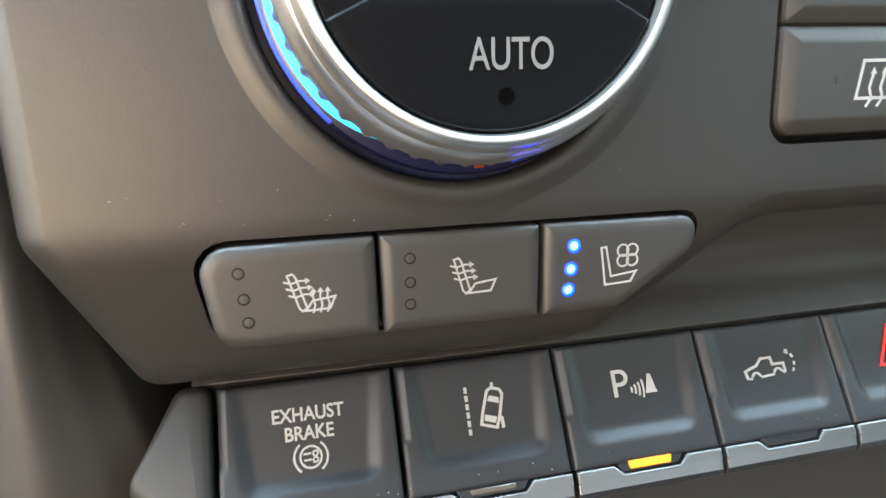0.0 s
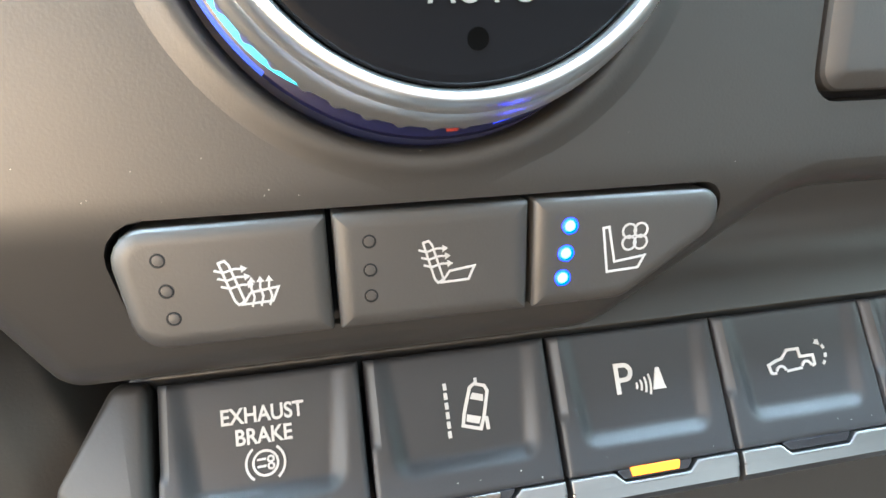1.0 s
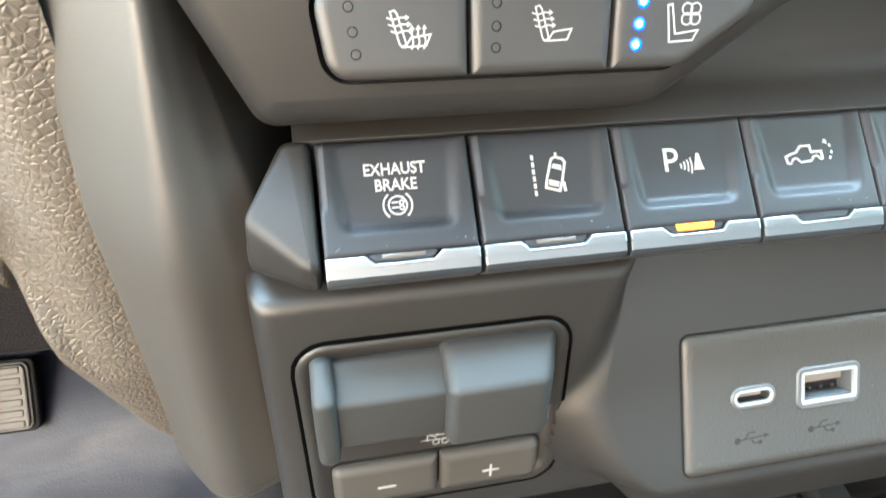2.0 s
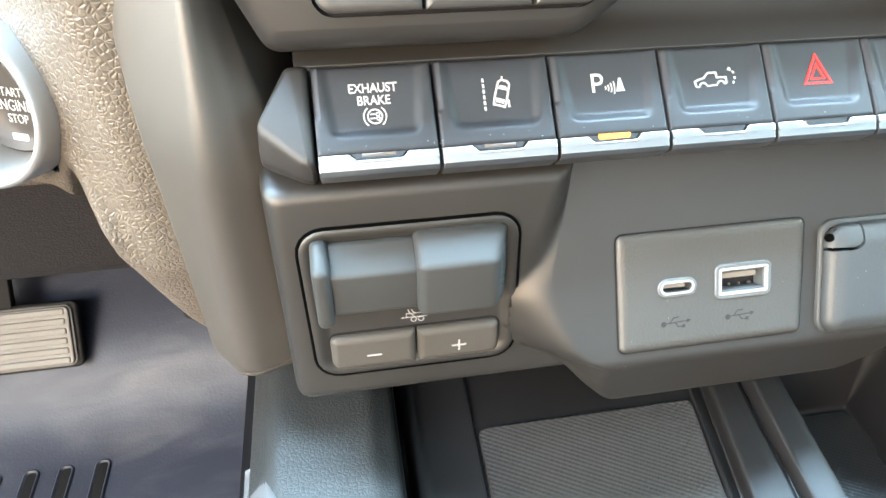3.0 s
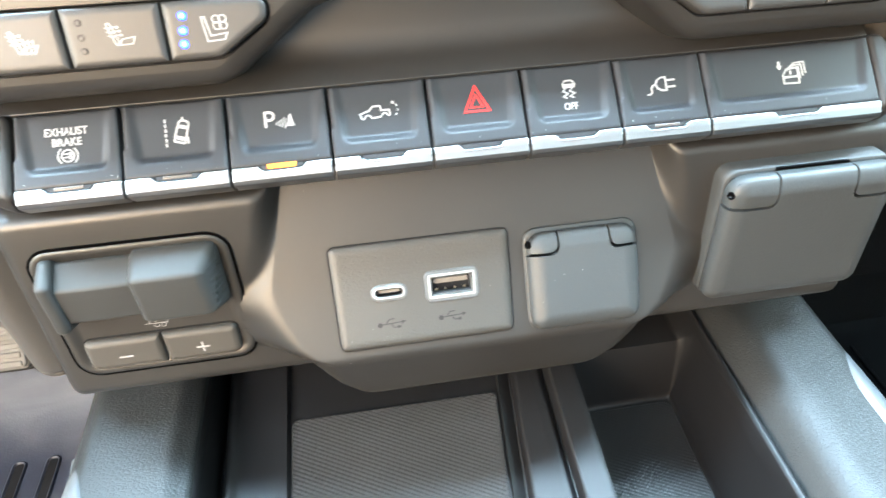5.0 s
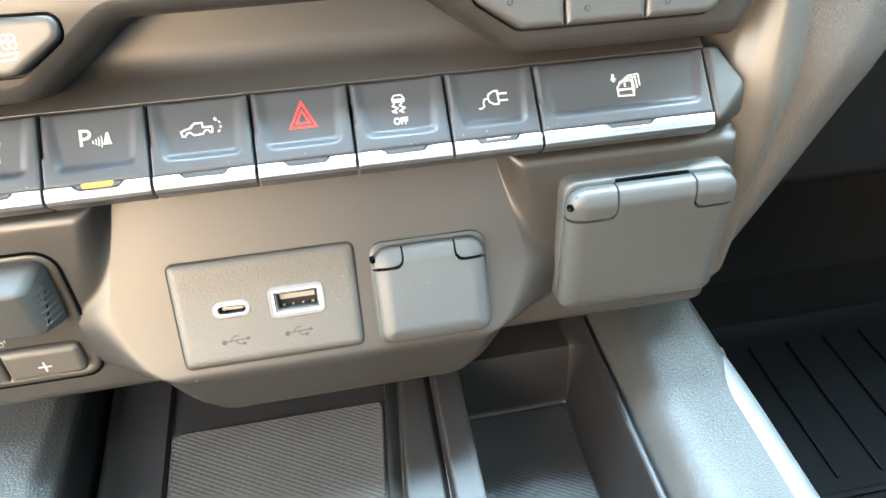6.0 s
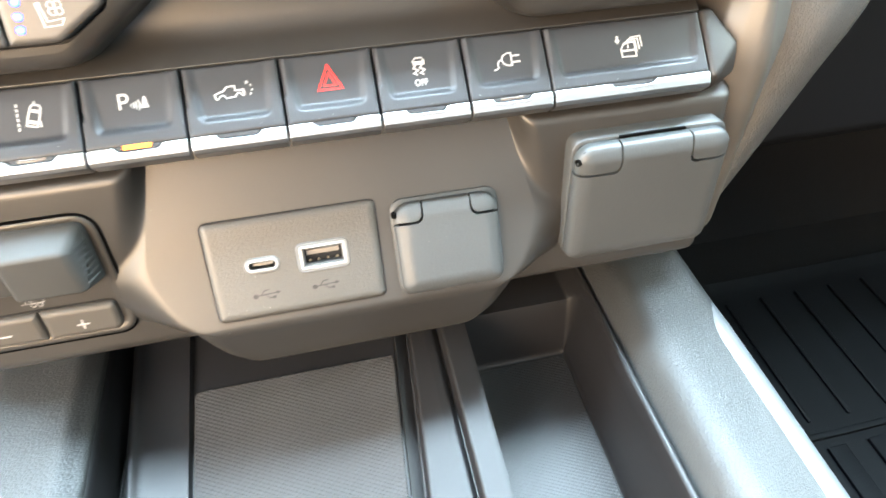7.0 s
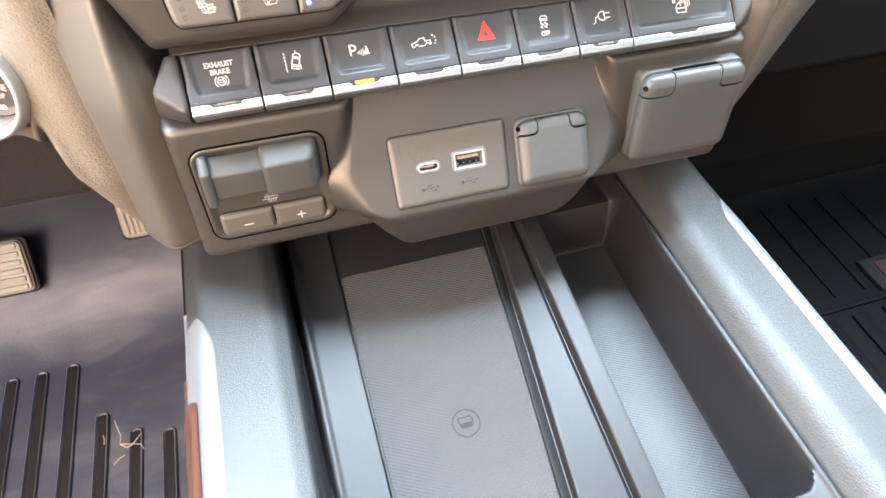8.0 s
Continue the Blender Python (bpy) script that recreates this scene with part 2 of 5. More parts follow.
def rpoly(pts, r, seg=5):
    """Outline with rounded corners, anticlockwise."""
    pts = [tuple(p) for p in pts]
    area = sum(a[0] * b[1] - b[0] * a[1] for a, b in zip(pts, pts[1:] + pts[:1]))
    rs = list(r) if isinstance(r, (list, tuple)) else [r] * len(pts)
    if area < 0:
        pts, rs = pts[::-1], rs[::-1]
    out = Outline()
    out.base, out.radii, out.seg = pts, rs, seg
    for i, p in enumerate(pts):
        p, a, b = Vector(p), Vector(pts[i - 1]), Vector(pts[(i + 1) % len(pts)])
        da, db = (a - p).normalized(), (b - p).normalized()
        ang = min(da.angle(db), 3.1)
        if rs[i] <= 0:
            out.append(p)
            continue
        d = min(rs[i] / math.tan(ang / 2), 0.48 * (a - p).length, 0.48 * (b - p).length)
        s, e = p + da * d, p + db * d
        rad = d * math.tan(ang / 2)
        c = p + (da + db).normalized() * (rad / math.sin(ang / 2))
        s, e = s - c, e - c
        sweep = s.angle_signed(e)
        for k in range(seg + 1):
            t = -sweep * k / seg
            out.append(c + Vector((s.x * math.cos(t) - s.y * math.sin(t), s.x * math.sin(t) + s.y * math.cos(t))))
    return out


def rrect(x0, y0, x1, y1, r, seg=5):
    return rpoly([(x0, y0), (x1, y0), (x1, y1), (x0, y1)], r, seg)


def circle(cx, cy, r, seg=24):
    return [Vector((cx + r * math.cos(2 * math.pi * i / seg), cy + r * math.sin(2 * math.pi * i / seg))) for i in range(seg)]


def mitre(pts, d):
    n, out = len(pts), []
    for i, p in enumerate(pts):
        a, b = p - pts[i - 1], pts[(i + 1) % n] - p
        na, nb = Vector((-a.y, a.x)).normalized(), Vector((-b.y, b.x)).normalized()
        m = na + nb
        m = m.normalized() if m.length > 1e-6 else na
        out.append(p + m * d / max(0.35, m.dot(na)))
    return out


def inset(outline, d):
    if not isinstance(outline, Outline):
        return mitre(outline, d)
    P = [Vector(p) for p in outline.base]
    rs = []
    for i, r in enumerate(outline.radii):
        a, b = P[i] - P[i - 1], P[(i + 1) % len(P)] - P[i]
        convex = a.x * b.y - a.y * b.x > 0
        rs.append(0 if r <= 0 else max(0.03, r - d if convex else r + d))
    return rpoly([tuple(p) for p in mitre(P, d)], rs, outline.seg)


def slab(outline, levels, bm=None, close=True, open_back=False):
    """Rings of one outline, each inset and at its height, joined into a solid."""
    bm = bm or bmesh.new()
    if close and len(levels) > 2 and len(outline) > 6:
        levels = list(levels) + [(levels[-1][0] + 0.2, levels[-1][1])]
    rings = [[bm.verts.new((p.x * K, p.y * K, z * K)) for p in inset(outline, d)] for d, z in levels]
    for a, b in zip(rings, rings[1:]):
        for i in range(len(a)):
            j = (i + 1) % len(a)
            bm.faces.new((a[i], a[j], b[j], b[i]))
    if close:
        bm.faces.new(rings[-1])
    if not open_back:
        bm.faces.new(rings[0][::-1])
    return bm


def soft(n0, n1, b):
    """Levels of a slab from n0 to n1 with its front edge rounded by b."""
    return [(0, n0), (0, n1 - b), (0.13 * b, n1 - 0.5 * b), (0.5 * b, n1 - 0.13 * b), (b, n1)]


def lathe(profile, cu, cv, seg=96, wave=0, depth=0.0, waved=(), bm=None, a0=0, a1=360, lid=False):
    bm = bm or bmesh.new()
    full = abs(a1 - a0) >= 360
    rings = []
    for k, (r, n) in enumerate(profile):
        ring = []
        for i in range(seg if full else seg + 1):
            a = radians(a0 + (a1 - a0) * i / seg)
            rr = r + (depth * math.cos(wave * a) if k in waved else 0)
            ring.append(bm.verts.new(((cu + rr * math.cos(a)) * K, (cv + rr * math.sin(a)) * K, n * K)))
        rings.append(ring)
    for a, b in zip(rings, rings[1:]):
        for i in range(seg):
            j = (i + 1) % len(a)
            bm.faces.new((a[i], a[j], b[j], b[i]))
    if lid:
        bm.faces.new(rings[-1])
    return bm


def grid(rows, closed=False, bm=None):
    """A sheet through rows of points in metres."""
    bm = bm or bmesh.new()
    vs = [[bm.verts.new(p) for p in row] for row in rows]
    for a, b in zip(vs, vs[1:]):
        for i in range(len(a) - (0 if closed else 1)):
            j = (i + 1) % len(a)
            bm.faces.new((a[i], a[j], b[j], b[i]))
    return bm, vs


def box(x0, y0, z0, x1, y1, z1, b=0.0, bm=None):
    """A box in metres with rounded edges."""
    bm = bm or bmesh.new()
    r = bmesh.ops.create_cube(bm, size=1, matrix=Matrix.Translation(((x0 + x1) / 2, (y0 + y1) / 2, (z0 + z1) / 2)) @ Matrix.Diagonal((x1 - x0, y1 - y0, z1 - z0, 1)))
    if b:
        es = list({e for v in r["verts"] for e in v.link_edges})
        bmesh.ops.bevel(bm, geom=es, offset=b, segments=3, profile=0.5, affect="EDGES")
    return bm


def stroke(bm, pts, w, n=0.06, n0=-0.15, loop=False):
    """A raised printed line of width w through points in millimetres."""
    raw = [Vector(p) for p in pts]
    pts = [p for i, p in enumerate(raw) if i == 0 or (p - raw[i - 1]).length > 1e-4]
    k = len(pts)
    L, R = [], []
    for i, p in enumerate(pts):
        a = pts[i - 1] if (i or loop) else None
        b = pts[(i + 1) % k] if (i < k - 1 or loop) else None
        da = (p - a).normalized() if a is not None else (b - p).normalized()
        db = (b - p).normalized() if b is not None else da
        na, nb = Vector((-da.y, da.x)), Vector((-db.y, db.x))
        m = (na + nb)
        m = m.normalized() if m.length > 1e-4 else na
        m = m * (w / 2) / max(0.45, m.dot(na))
        L.append(p + m), R.append(p - m)
    top = [[bm.verts.new((q.x * K, q.y * K, n * K)) for q in s] for s in (L, R)]
    low = [[bm.verts.new((q.x * K, q.y * K, n0 * K)) for q in s] for s in (L, R)]
    for i in range(k if loop else k - 1):
        j = (i + 1) % k
        bm.faces.new((top[1][i], top[1][j], top[0][j], top[0][i]))
        bm.faces.new((top[0][i], top[0][j], low[0][j], low[0][i]))
        bm.faces.new((low[1][i], low[1][j], top[1][j], top[1][i]))
    return bm


def arc(cx, cy, r, a0, a1, seg=12, ry=None):
    ry = ry or r
    return [(cx + r * math.cos(radians(a0 + (a1 - a0) * i / seg)), cy + ry * math.sin(radians(a0 + (a1 - a0) * i / seg))) for i in range(seg + 1)]


def fill(bm, pts, n=0.06, n0=-0.15):
    return slab(rpoly(list(pts), 0), [(0, n0), (0, n)], bm)


def letters(name, body, size, u, v, n, mat, parent, wide=1.0, thick=0.05, bold=0.004):
    """Words of the built-in font as a thin raised mesh, centred on u, v."""
    c = bpy.data.curves.new(name, "FONT")
    c.body, c.size, c.align_x, c.align_y, c.extrude, c.offset = body, size * K, "CENTER", "CENTER", thick * K, bold * size * K
    o = new("letters_source", c)
    bpy.context.view_layer.update()
    me = bpy.data.meshes.new_from_object(o.evaluated_get(bpy.context.evaluated_depsgraph_get()))
    bpy.data.objects.remove(o)
    me.transform(Matrix.Translation((u * K, v * K, n * K)) @ Matrix.Diagonal((wide, 1, 1, 1)))
    me.materials.clear()
    me.materials.append(mat)
    ob = new(name, me)
    ob.parent = parent
    return ob


def cut(bm, cutters):
    """The solid bm with the solids of cutters taken away."""
    def mesh_of(b):
        bmesh.ops.recalc_face_normals(b, faces=b.faces)
        me = bpy.data.meshes.new("solid")
        b.to_mesh(me)
        b.free()
        return me
    base = new("solid", mesh_of(bm))
    tools = []
    for c in cutters:
        o = new("cutter", mesh_of(c))
        tools.append(o)
        mod = base.modifiers.new("cut", "BOOLEAN")
        mod.operation, mod.solver, mod.object = "DIFFERENCE", "EXACT", o
    bpy.context.view_layer.update()
    me = bpy.data.meshes.new_from_object(base.evaluated_get(bpy.context.evaluated_depsgraph_get()))
    out = bmesh.new()
    out.from_mesh(me)
    for o in tools + [base]:
        bpy.data.objects.remove(o)
    return out


def fillet(pts, radii, seg=6, straight=6):
    """A profile line with rounded corners and evenly divided straights; equal counts for equal inputs."""
    out = []
    n = len(pts)
    P = [Vector(p) for p in pts]
    segs = [(P[0], P[0])]
    for i in range(1, n - 1):
        da, db = (P[i - 1] - P[i]).normalized(), (P[i + 1] - P[i]).normalized()
        ang = da.angle(db)
        d = min(radii[i] / math.tan(ang / 2), 0.48 * (P[i - 1] - P[i]).length, 0.48 * (P[i + 1] - P[i]).length)
        segs.append((P[i] + da * d, P[i] + db * d))
    segs.append((P[-1], P[-1]))
    for i in range(n):
        s, e = segs[i]
        if i == 0:
            out.append(s)
        else:
            prev = segs[i - 1][1]
            out += [prev.lerp(s, k / straight) for k in range(1, straight + 1)]
            if i < n - 1:
                out += [s.lerp(P[i], t).lerp(P[i].lerp(e, t), t) for t in [k / seg for k in range(1, seg + 1)]]
    return out


def smooth01(t):
    t = max(0.0, min(1.0, t))
    return t * t * (3 - 2 * t)

# ---- cabin ----
MID = 0.019   # the dash's middle line
FLOOR = 0.26


def cabin():
    bm = box(-0.95, -1.75, 0.20, 0.98, 0.62, 0.24)
    solo("floor", bm, CARPET, "dark carpeted cabin floor", "floor", "structure")
    bm = bmesh.new()
    rows = [[(x, 0.36, 0.24), (x, 0.50, 0.36), (x, 0.60, 0.56), (x, 0.62, 1.0)] for x in (-0.95, -0.3, 0.3, 0.98)]
    bm, _ = grid(rows)
    solo("wall_firewall", bm, CARPET, "dark carpeted bulkhead behind the pedals", "wall", "structure")
    solo("ceiling", box(-0.95, -1.75, 1.46, 0.98, -0.15, 1.50), LINER, "pale cloth headliner", "ceiling", "structure")
    for side, x in (("left", -0.92), ("right", 0.95)):
        s = -1 if side == "left" else 1
        bm = box(x, -1.75, 0.24, x + s * 0.05, -0.88 if s < 0 else 0.62, 0.88)
        box(x, -1.75, 1.36, x + s * 0.05, 0.62, 1.50, bm=bm)
        box(x, -1.0, 0.88, x + s * 0.05, -0.88, 1.36, bm=bm)
        box(x, 0.25, 0.24 if s < 0 else 0.88, x + s * 0.05, 0.62, 1.36, bm=bm)
        if s < 0:
            box(x, -0.88, 0.24, x - 0.05, 0.25, 0.70, bm=bm)
        solo("wall_" + side, bm, DOORTRIM, "dark trimmed cabin side with window openings", "wall", "structure")
    bm = box(-0.95, -1.75, 0.24, 0.98, -1.70, 1.08)
    box(-0.95, -1.75, 1.40, 0.98, -1.70, 1.50, bm=bm)
    box(-0.95, -1.75, 1.08, -0.65, -1.70, 1.40, bm=bm)
    box(0.68, -1.75, 1.08, 0.98, -1.70, 1.40, bm=bm)
    solo("wall_rear", bm, DOORTRIM, "dark trimmed cabin back with a rear window", "wall", "structure")


cabin()


# ---- dash body ----
CLUSTER = [(-112.3, 14.0), (-110.3, -0.7), (-49.3, -0.7), (-35.8, 8.0), (-35.8, 13.4)]
CLUSTER_R = [4, 4, 5, 4, 2.5]


def mirror(pts):
    return [(2 * MID / K - p[0], p[1]) for p in pts]


def fascia():
    """The upper panel with its two low ends, its raised middle and its pockets."""
    a = [(-133.9, 190), (-133.9, 15.6), (-122.6, -8.5), (-50, -8.5), (-22.5, 11.5)]
    pts = a + mirror(a)[::-1]
    body = slab(rpoly(pts, [3, 7, 5, 12, 16, 16, 12, 5, 7, 3], 8), [(3, -34), (0, -30), (0, -4.6), (0.25, -3.2), (0.8, -2.0), (1.7, -1.0), (3.0, -0.35), (4.6, 0)])
    cutters = [slab(rpoly(CLUSTER, CLUSTER_R), [(-0.9, -7), (-0.9, 3)]),
               slab(rpoly(mirror(CLUSTER)[::-1], CLUSTER_R[::-1]), [(-0.9, -7), (-0.9, 3)]),
               slab(rrect(-23.6, 23.8, 58, 62, 4), [(0, -7), (0, 3)]),
               slab(circle(-73.8, 49.6, 29.3, 64), [(0, -6), (0, 4)])]
    body = cut(body, cutters)
    # the lower strip round the buttons folds back below the upper face
    for v in (18.5, 17.3, 16.1, 14.9, 13.7, 12.5):
        bmesh.ops.bisect_plane(body, geom=body.verts[:] + body.edges[:] + body.faces[:], plane_co=(0, v * K, 0), plane_no=(0, 1, 0))
    for q in body.verts:
        v = q.co.y / K
        t = max(0.0, min(1.0, (18.5 - v) / 6.0))
        q.co.z -= 0.25 * (6.0 * 0.5 * t * t + max(0.0, 12.5 - v)) * K
    ob = solo("dash_fascia", body, DASH, "dark grey-brown moulded plastic dash fascia panel", "dash panel", "structure", m=SEAT, smooth=30)
    part("pocket_lining", slab(rpoly(CLUSTER, CLUSTER_R), [(-1.5, -7.5), (-1.5, -6)]), GAP, ob)
    part("pocket_lining", slab(rpoly(mirror(CLUSTER)[::-1], CLUSTER_R[::-1]), [(-1.5, -7.5), (-1.5, -6)]), GAP, ob)
    part("pocket_lining", slab(rrect(-23.5, 23.6, 59, 63, 4), [(0, -7.5), (0, -6)]), GAP, ob)
    return ob


fascia()

# the ledge between the fascia and the keys
prof = fillet([(0.0722, 0.7090), (0.0722, 0.7166), (0.0835, 0.7226), (0.0925, 0.757)], [0, 0.0004, 0.013, 0], 10)
bm, _ = grid([[(x, p.x, p.y) for p in prof] for x in np.linspace(-0.1185, 0.1545, 30)])
solo("dash_ledge", bm, DASH, "dark plastic ledge above the row of switches", "dash panel", "structure")


def lower_panel():
    """Upright housings at both ends; between them a leaning face that is set back above and stands proud below, with a chamfered foot."""
    side = fillet([(0.100, 0.7020), (0.0553, 0.6902), (0.0448, 0.6320), (0.0425, 0.6195), (0.080, 0.604)], [0, 0.0042, 0.003, 0.0055, 0], 6, 18)
    mid = fillet([(0.105, 0.7015), (0.0742, 0.7005), (0.0312, 0.6327), (0.0395, 0.5990), (0.080, 0.5960)], [0, 0.003, 0.0065, 0.0080, 0], 6, 18)
    half = 0.1497
    edge_x = [-half - 0.002, -half, -half + 0.0006, -half + 0.0016, -half + 0.003, -half + 0.005]
    edge_back = [0.04, 0.006, 0.0028, 0.0012, 0.0003, 0.0]
    columns = []
    for s, m in zip(side, mid):
        # where the leaning face begins, at this height
        e = float(np.interp(m.y, [0.596, 0.599, 0.604, 0.612, 0.622, 0.6310, 0.633, 0.6355, 0.638, 0.6457, 0.6540, 0.6575, 0.685, 0.70], [-0.030, -0.037, -0.044, -0.0490, -0.0515, -0.0525, -0.0550, -0.0600, -0.0628, -0.0672, -0.0706, -0.0712, -0.0637, -0.0597]))
        proud = smooth01((0.6720 - m.y) / 0.020)
        slope = 0.0125 + 0.0085 * proud
        xs = edge_x + list(np.linspace(-half + 0.0075, e - slope - 0.001, 30)) + list(np.linspace(e - slope, e, 30)) + [e + d for d in (0.0003, 0.0007, 0.0015, 0.003)] + list(np.linspace(e + 0.005, 0, 26))
        col = []
        for i, x in enumerate(xs):
            t = max(0.0, min(1.0, (x - e + slope) / slope))
            w = (1 - proud) * t ** 2.2 + proud * smooth01(t)
            p = s.lerp(m, w)
            back = edge_back[i] if i < len(edge_back) else 0
            taper = 0.010 * smooth01((0.626 - p.y) / 0.018) ** 2 * smooth01((-x - 0.10) / 0.04)
            col.append((x + taper, p.x + back, p.y))
        columns.append(col)
    rows = [list(r) for r in zip(*columns)]
    full = [[(MID + x, y, z) for x, y, z in r] for r in rows] + [[(MID - x, y, z) for x, y, z in r] for r in rows[-2::-1]]
    bm, _ = grid(full)

    def inside(f, m, u0, v0, u1, v1):
        q = [m.inverted() @ v.co / K for v in f.verts]
        return all(u0 < p.x < u1 and v0 < p.y < v1 and abs(p.z) < 12 for p in q)

    gone = [f for f in bm.faces if inside(f, USB, -31.4, 0.4, 28.4, 35) or inside(f, BRK, -122.4, 2.0, -63.2, 50.8)]
    bmesh.ops.delete(bm, geom=gone, context="FACES")
    return solo("dash_lower_panel", bm, DASH, "dark grey-brown moulded plastic lower dash panel", "dash panel", "structure", smooth=50)


lower_panel()
# dark inner wall behind the gaps
solo("dash_core", box(-0.150, 0.112, 0.50, 0.186, 0.62, 0.97), GAP, "black inner body of the dash", "dash panel", "structure")


def pillar(s, name):
    """Upright side trim of the centre stack: a broad face to the side, a soft ridge, a flank that runs behind the stack."""
    def X(x):
        return x if s < 0 else 2 * MID - x
    rows = []
    for z in [0.6055, 0.6058, 0.6065, 0.6077, 0.6095, 0.6112, 0.6119, 0.6122, 0.6125, 0.6128, 0.6131, 0.6145] + list(np.linspace(0.62, 0.98, 40)):
        h = max(0.0, 0.009 - (z - 0.6055)) / 0.009
        tuck = 0.009 * (1 - math.sqrt(max(0.0, 1 - h * h)))
        rx = float(np.interp(z, [0.60, 0.62, 0.67, 0.71, 0.745, 0.80, 0.98], [-0.1490, -0.1480, -0.1443, -0.1410, -0.1385, -0.1378, -0.1378]))
        lx = -0.1590 - 0.001 * abs(z - 0.69) / 0.05
        ry = 0.0575 + (0.30 * (z - 0.70) if z > 0.70 else 0.02 * (0.70 - z)) + tuck
        fx = float(np.interp(z, [0.60, 0.70, 0.735, 0.98], [-0.1215, -0.1245, -0.1330, -0.1335]))
        seam = 0.0006 * math.exp(-((z - 0.6125) / 0.0005) ** 2)
        line = fillet([(lx + tuck * 0.3 - 0.004, ry + 0.06), (lx + tuck * 0.3, ry + 0.0155 + seam), (rx, ry + seam), (rx + 0.55 * (fx - rx), ry + 0.0055 + seam), (fx - 0.001, ry + 0.0110 + seam), (fx + 0.006, ry + 0.036)], [0, 0.003, 0.012, 0.012, 0.006, 0], 7, 3)
        rows.append([(X(p.x), p.y, z) for p in line])
    bm, vs = grid(rows)
    bm.faces.new(vs[0])
    return solo(name, bm, PILLAR, "smooth grey-brown plastic side trim of the centre stack", "dash trim", "structure", smooth=60)


pillar(-1, "trim_left")
pillar(1, "trim_right")


START = Matrix.Translation((-0.2058, 0.0905, 0.7020)) @ Matrix.Rotation(radians(-20), 4, "Z") @ Matrix.Rotation(radians(76), 4, "X")


def bolster(name):
    """Leather-grained dash lower half beside the stack."""
    rows = []
    for x in list(np.linspace(-0.156, -0.23, 40)) + list(np.linspace(-0.24, -0.92, 20)):
        d = -0.156 - x
        deep = smooth01((d - 0.022) / 0.022)
        low = 0.602 + 0.052 * smooth01(d / 0.032) * (1 - smooth01((d - 0.028) / 0.02)) - 0.027 * smooth01((d - 0.028) / 0.02)
        front = 0.080 - 0.002 * smooth01(d / 0.012)
        up = front + 0.020 * smooth01((d - 0.010) / 0.045)
        f2 = front + 0.040 * deep
        brow = (up + 0.06, 0.98)
        under = 0.034 * deep
        line = fillet([(0.63, low), (f2 + 0.010 + under, low), (f2 + under, low + 0.012), (f2 - 0.002 + 0.6 * under, max(0.650, low + 0.02)), (up, max(0.672, low + 0.035)), (up + 0.016 * smooth01((d - 0.004) / 0.03), max(0.75, low + 0.06)), brow, (0.63, 1.0)], [0, 0.008, 0.01, 0.015, 0.012, 0.02, 0.03, 0], 5, 6)
        rows.append([(x, p.x, p.y) for p in line])
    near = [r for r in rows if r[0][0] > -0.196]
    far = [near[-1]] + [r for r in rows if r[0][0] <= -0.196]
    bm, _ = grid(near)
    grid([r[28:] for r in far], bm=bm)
    bmesh.ops.remove_doubles(bm, verts=bm.verts, dist=1e-6)
    # the opening behind the start button
    back = START.inverted()
    hole = [f for f in bm.faces if (back @ f.calc_center_median()).xy.length < 0.0205 and abs((back @ f.calc_center_median()).z) < 0.02]
    bmesh.ops.delete(bm, geom=hole, context="FACES")
    ob = solo(name, bm, KNEE, "brown-grey leather-grained lower dash panel", "dash panel", "structure", smooth=60)
    # lower half, split off so that its colour can hold the shade
    part("shaded_knee", grid([r[:29] for r in far])[0], KNEESHADED, ob, "leather-grained lower knee panel, near black for the shade under the dash", 60)
    return ob


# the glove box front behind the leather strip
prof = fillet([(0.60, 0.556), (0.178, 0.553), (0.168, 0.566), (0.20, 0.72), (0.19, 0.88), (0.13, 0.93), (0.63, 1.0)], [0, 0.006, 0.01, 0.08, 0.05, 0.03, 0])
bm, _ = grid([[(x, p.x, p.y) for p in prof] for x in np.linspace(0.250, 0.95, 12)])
solo("dash_glovebox", bm, SHADEDTRIM, "plain plastic glove box front with footwell shade in its colour", "dash panel", "structure", smooth=60)
bolster("dash_bolster_driver")


def passenger_strip():
    """Leather-grained strip beside the stack, rounded in plan, widening upwards."""
    rows = []
    for z in np.linspace(0.594, 0.95, 40):
        xs = float(np.mean([np.interp(z + e, [0.58, 0.594, 0.6246, 0.6445, 0.670, 0.7025, 0.76, 0.95], [0.196, 0.203, 0.219, 0.231, 0.242, 0.260, 0.292, 0.37]) for e in np.linspace(-0.02, 0.02, 9)]))
        back = 0.25 * max(0.0, z - 0.70)
        a = 0.5 * (0.192 + xs)
        line = fillet([(0.189, 0.110 + back), (0.1945, 0.0900 + back), (a - 0.006, 0.0765 + back), (a + 0.35 * (xs - a), 0.0795 + back), (xs, 0.108 + back), (xs - 0.004, 0.40)], [0, 0.004, 0.014, 0.018, 0.02, 0], 7, 4)
        rows.append([(p.x, p.y, z) for p in line])
    bm, vs = grid(rows)
    bm.faces.new(vs[0])
    return solo("dash_bolster_passenger", bm, SLATE, "dark slate leather-grained dash side panel", "dash panel", "structure", smooth=60)


passenger_strip()


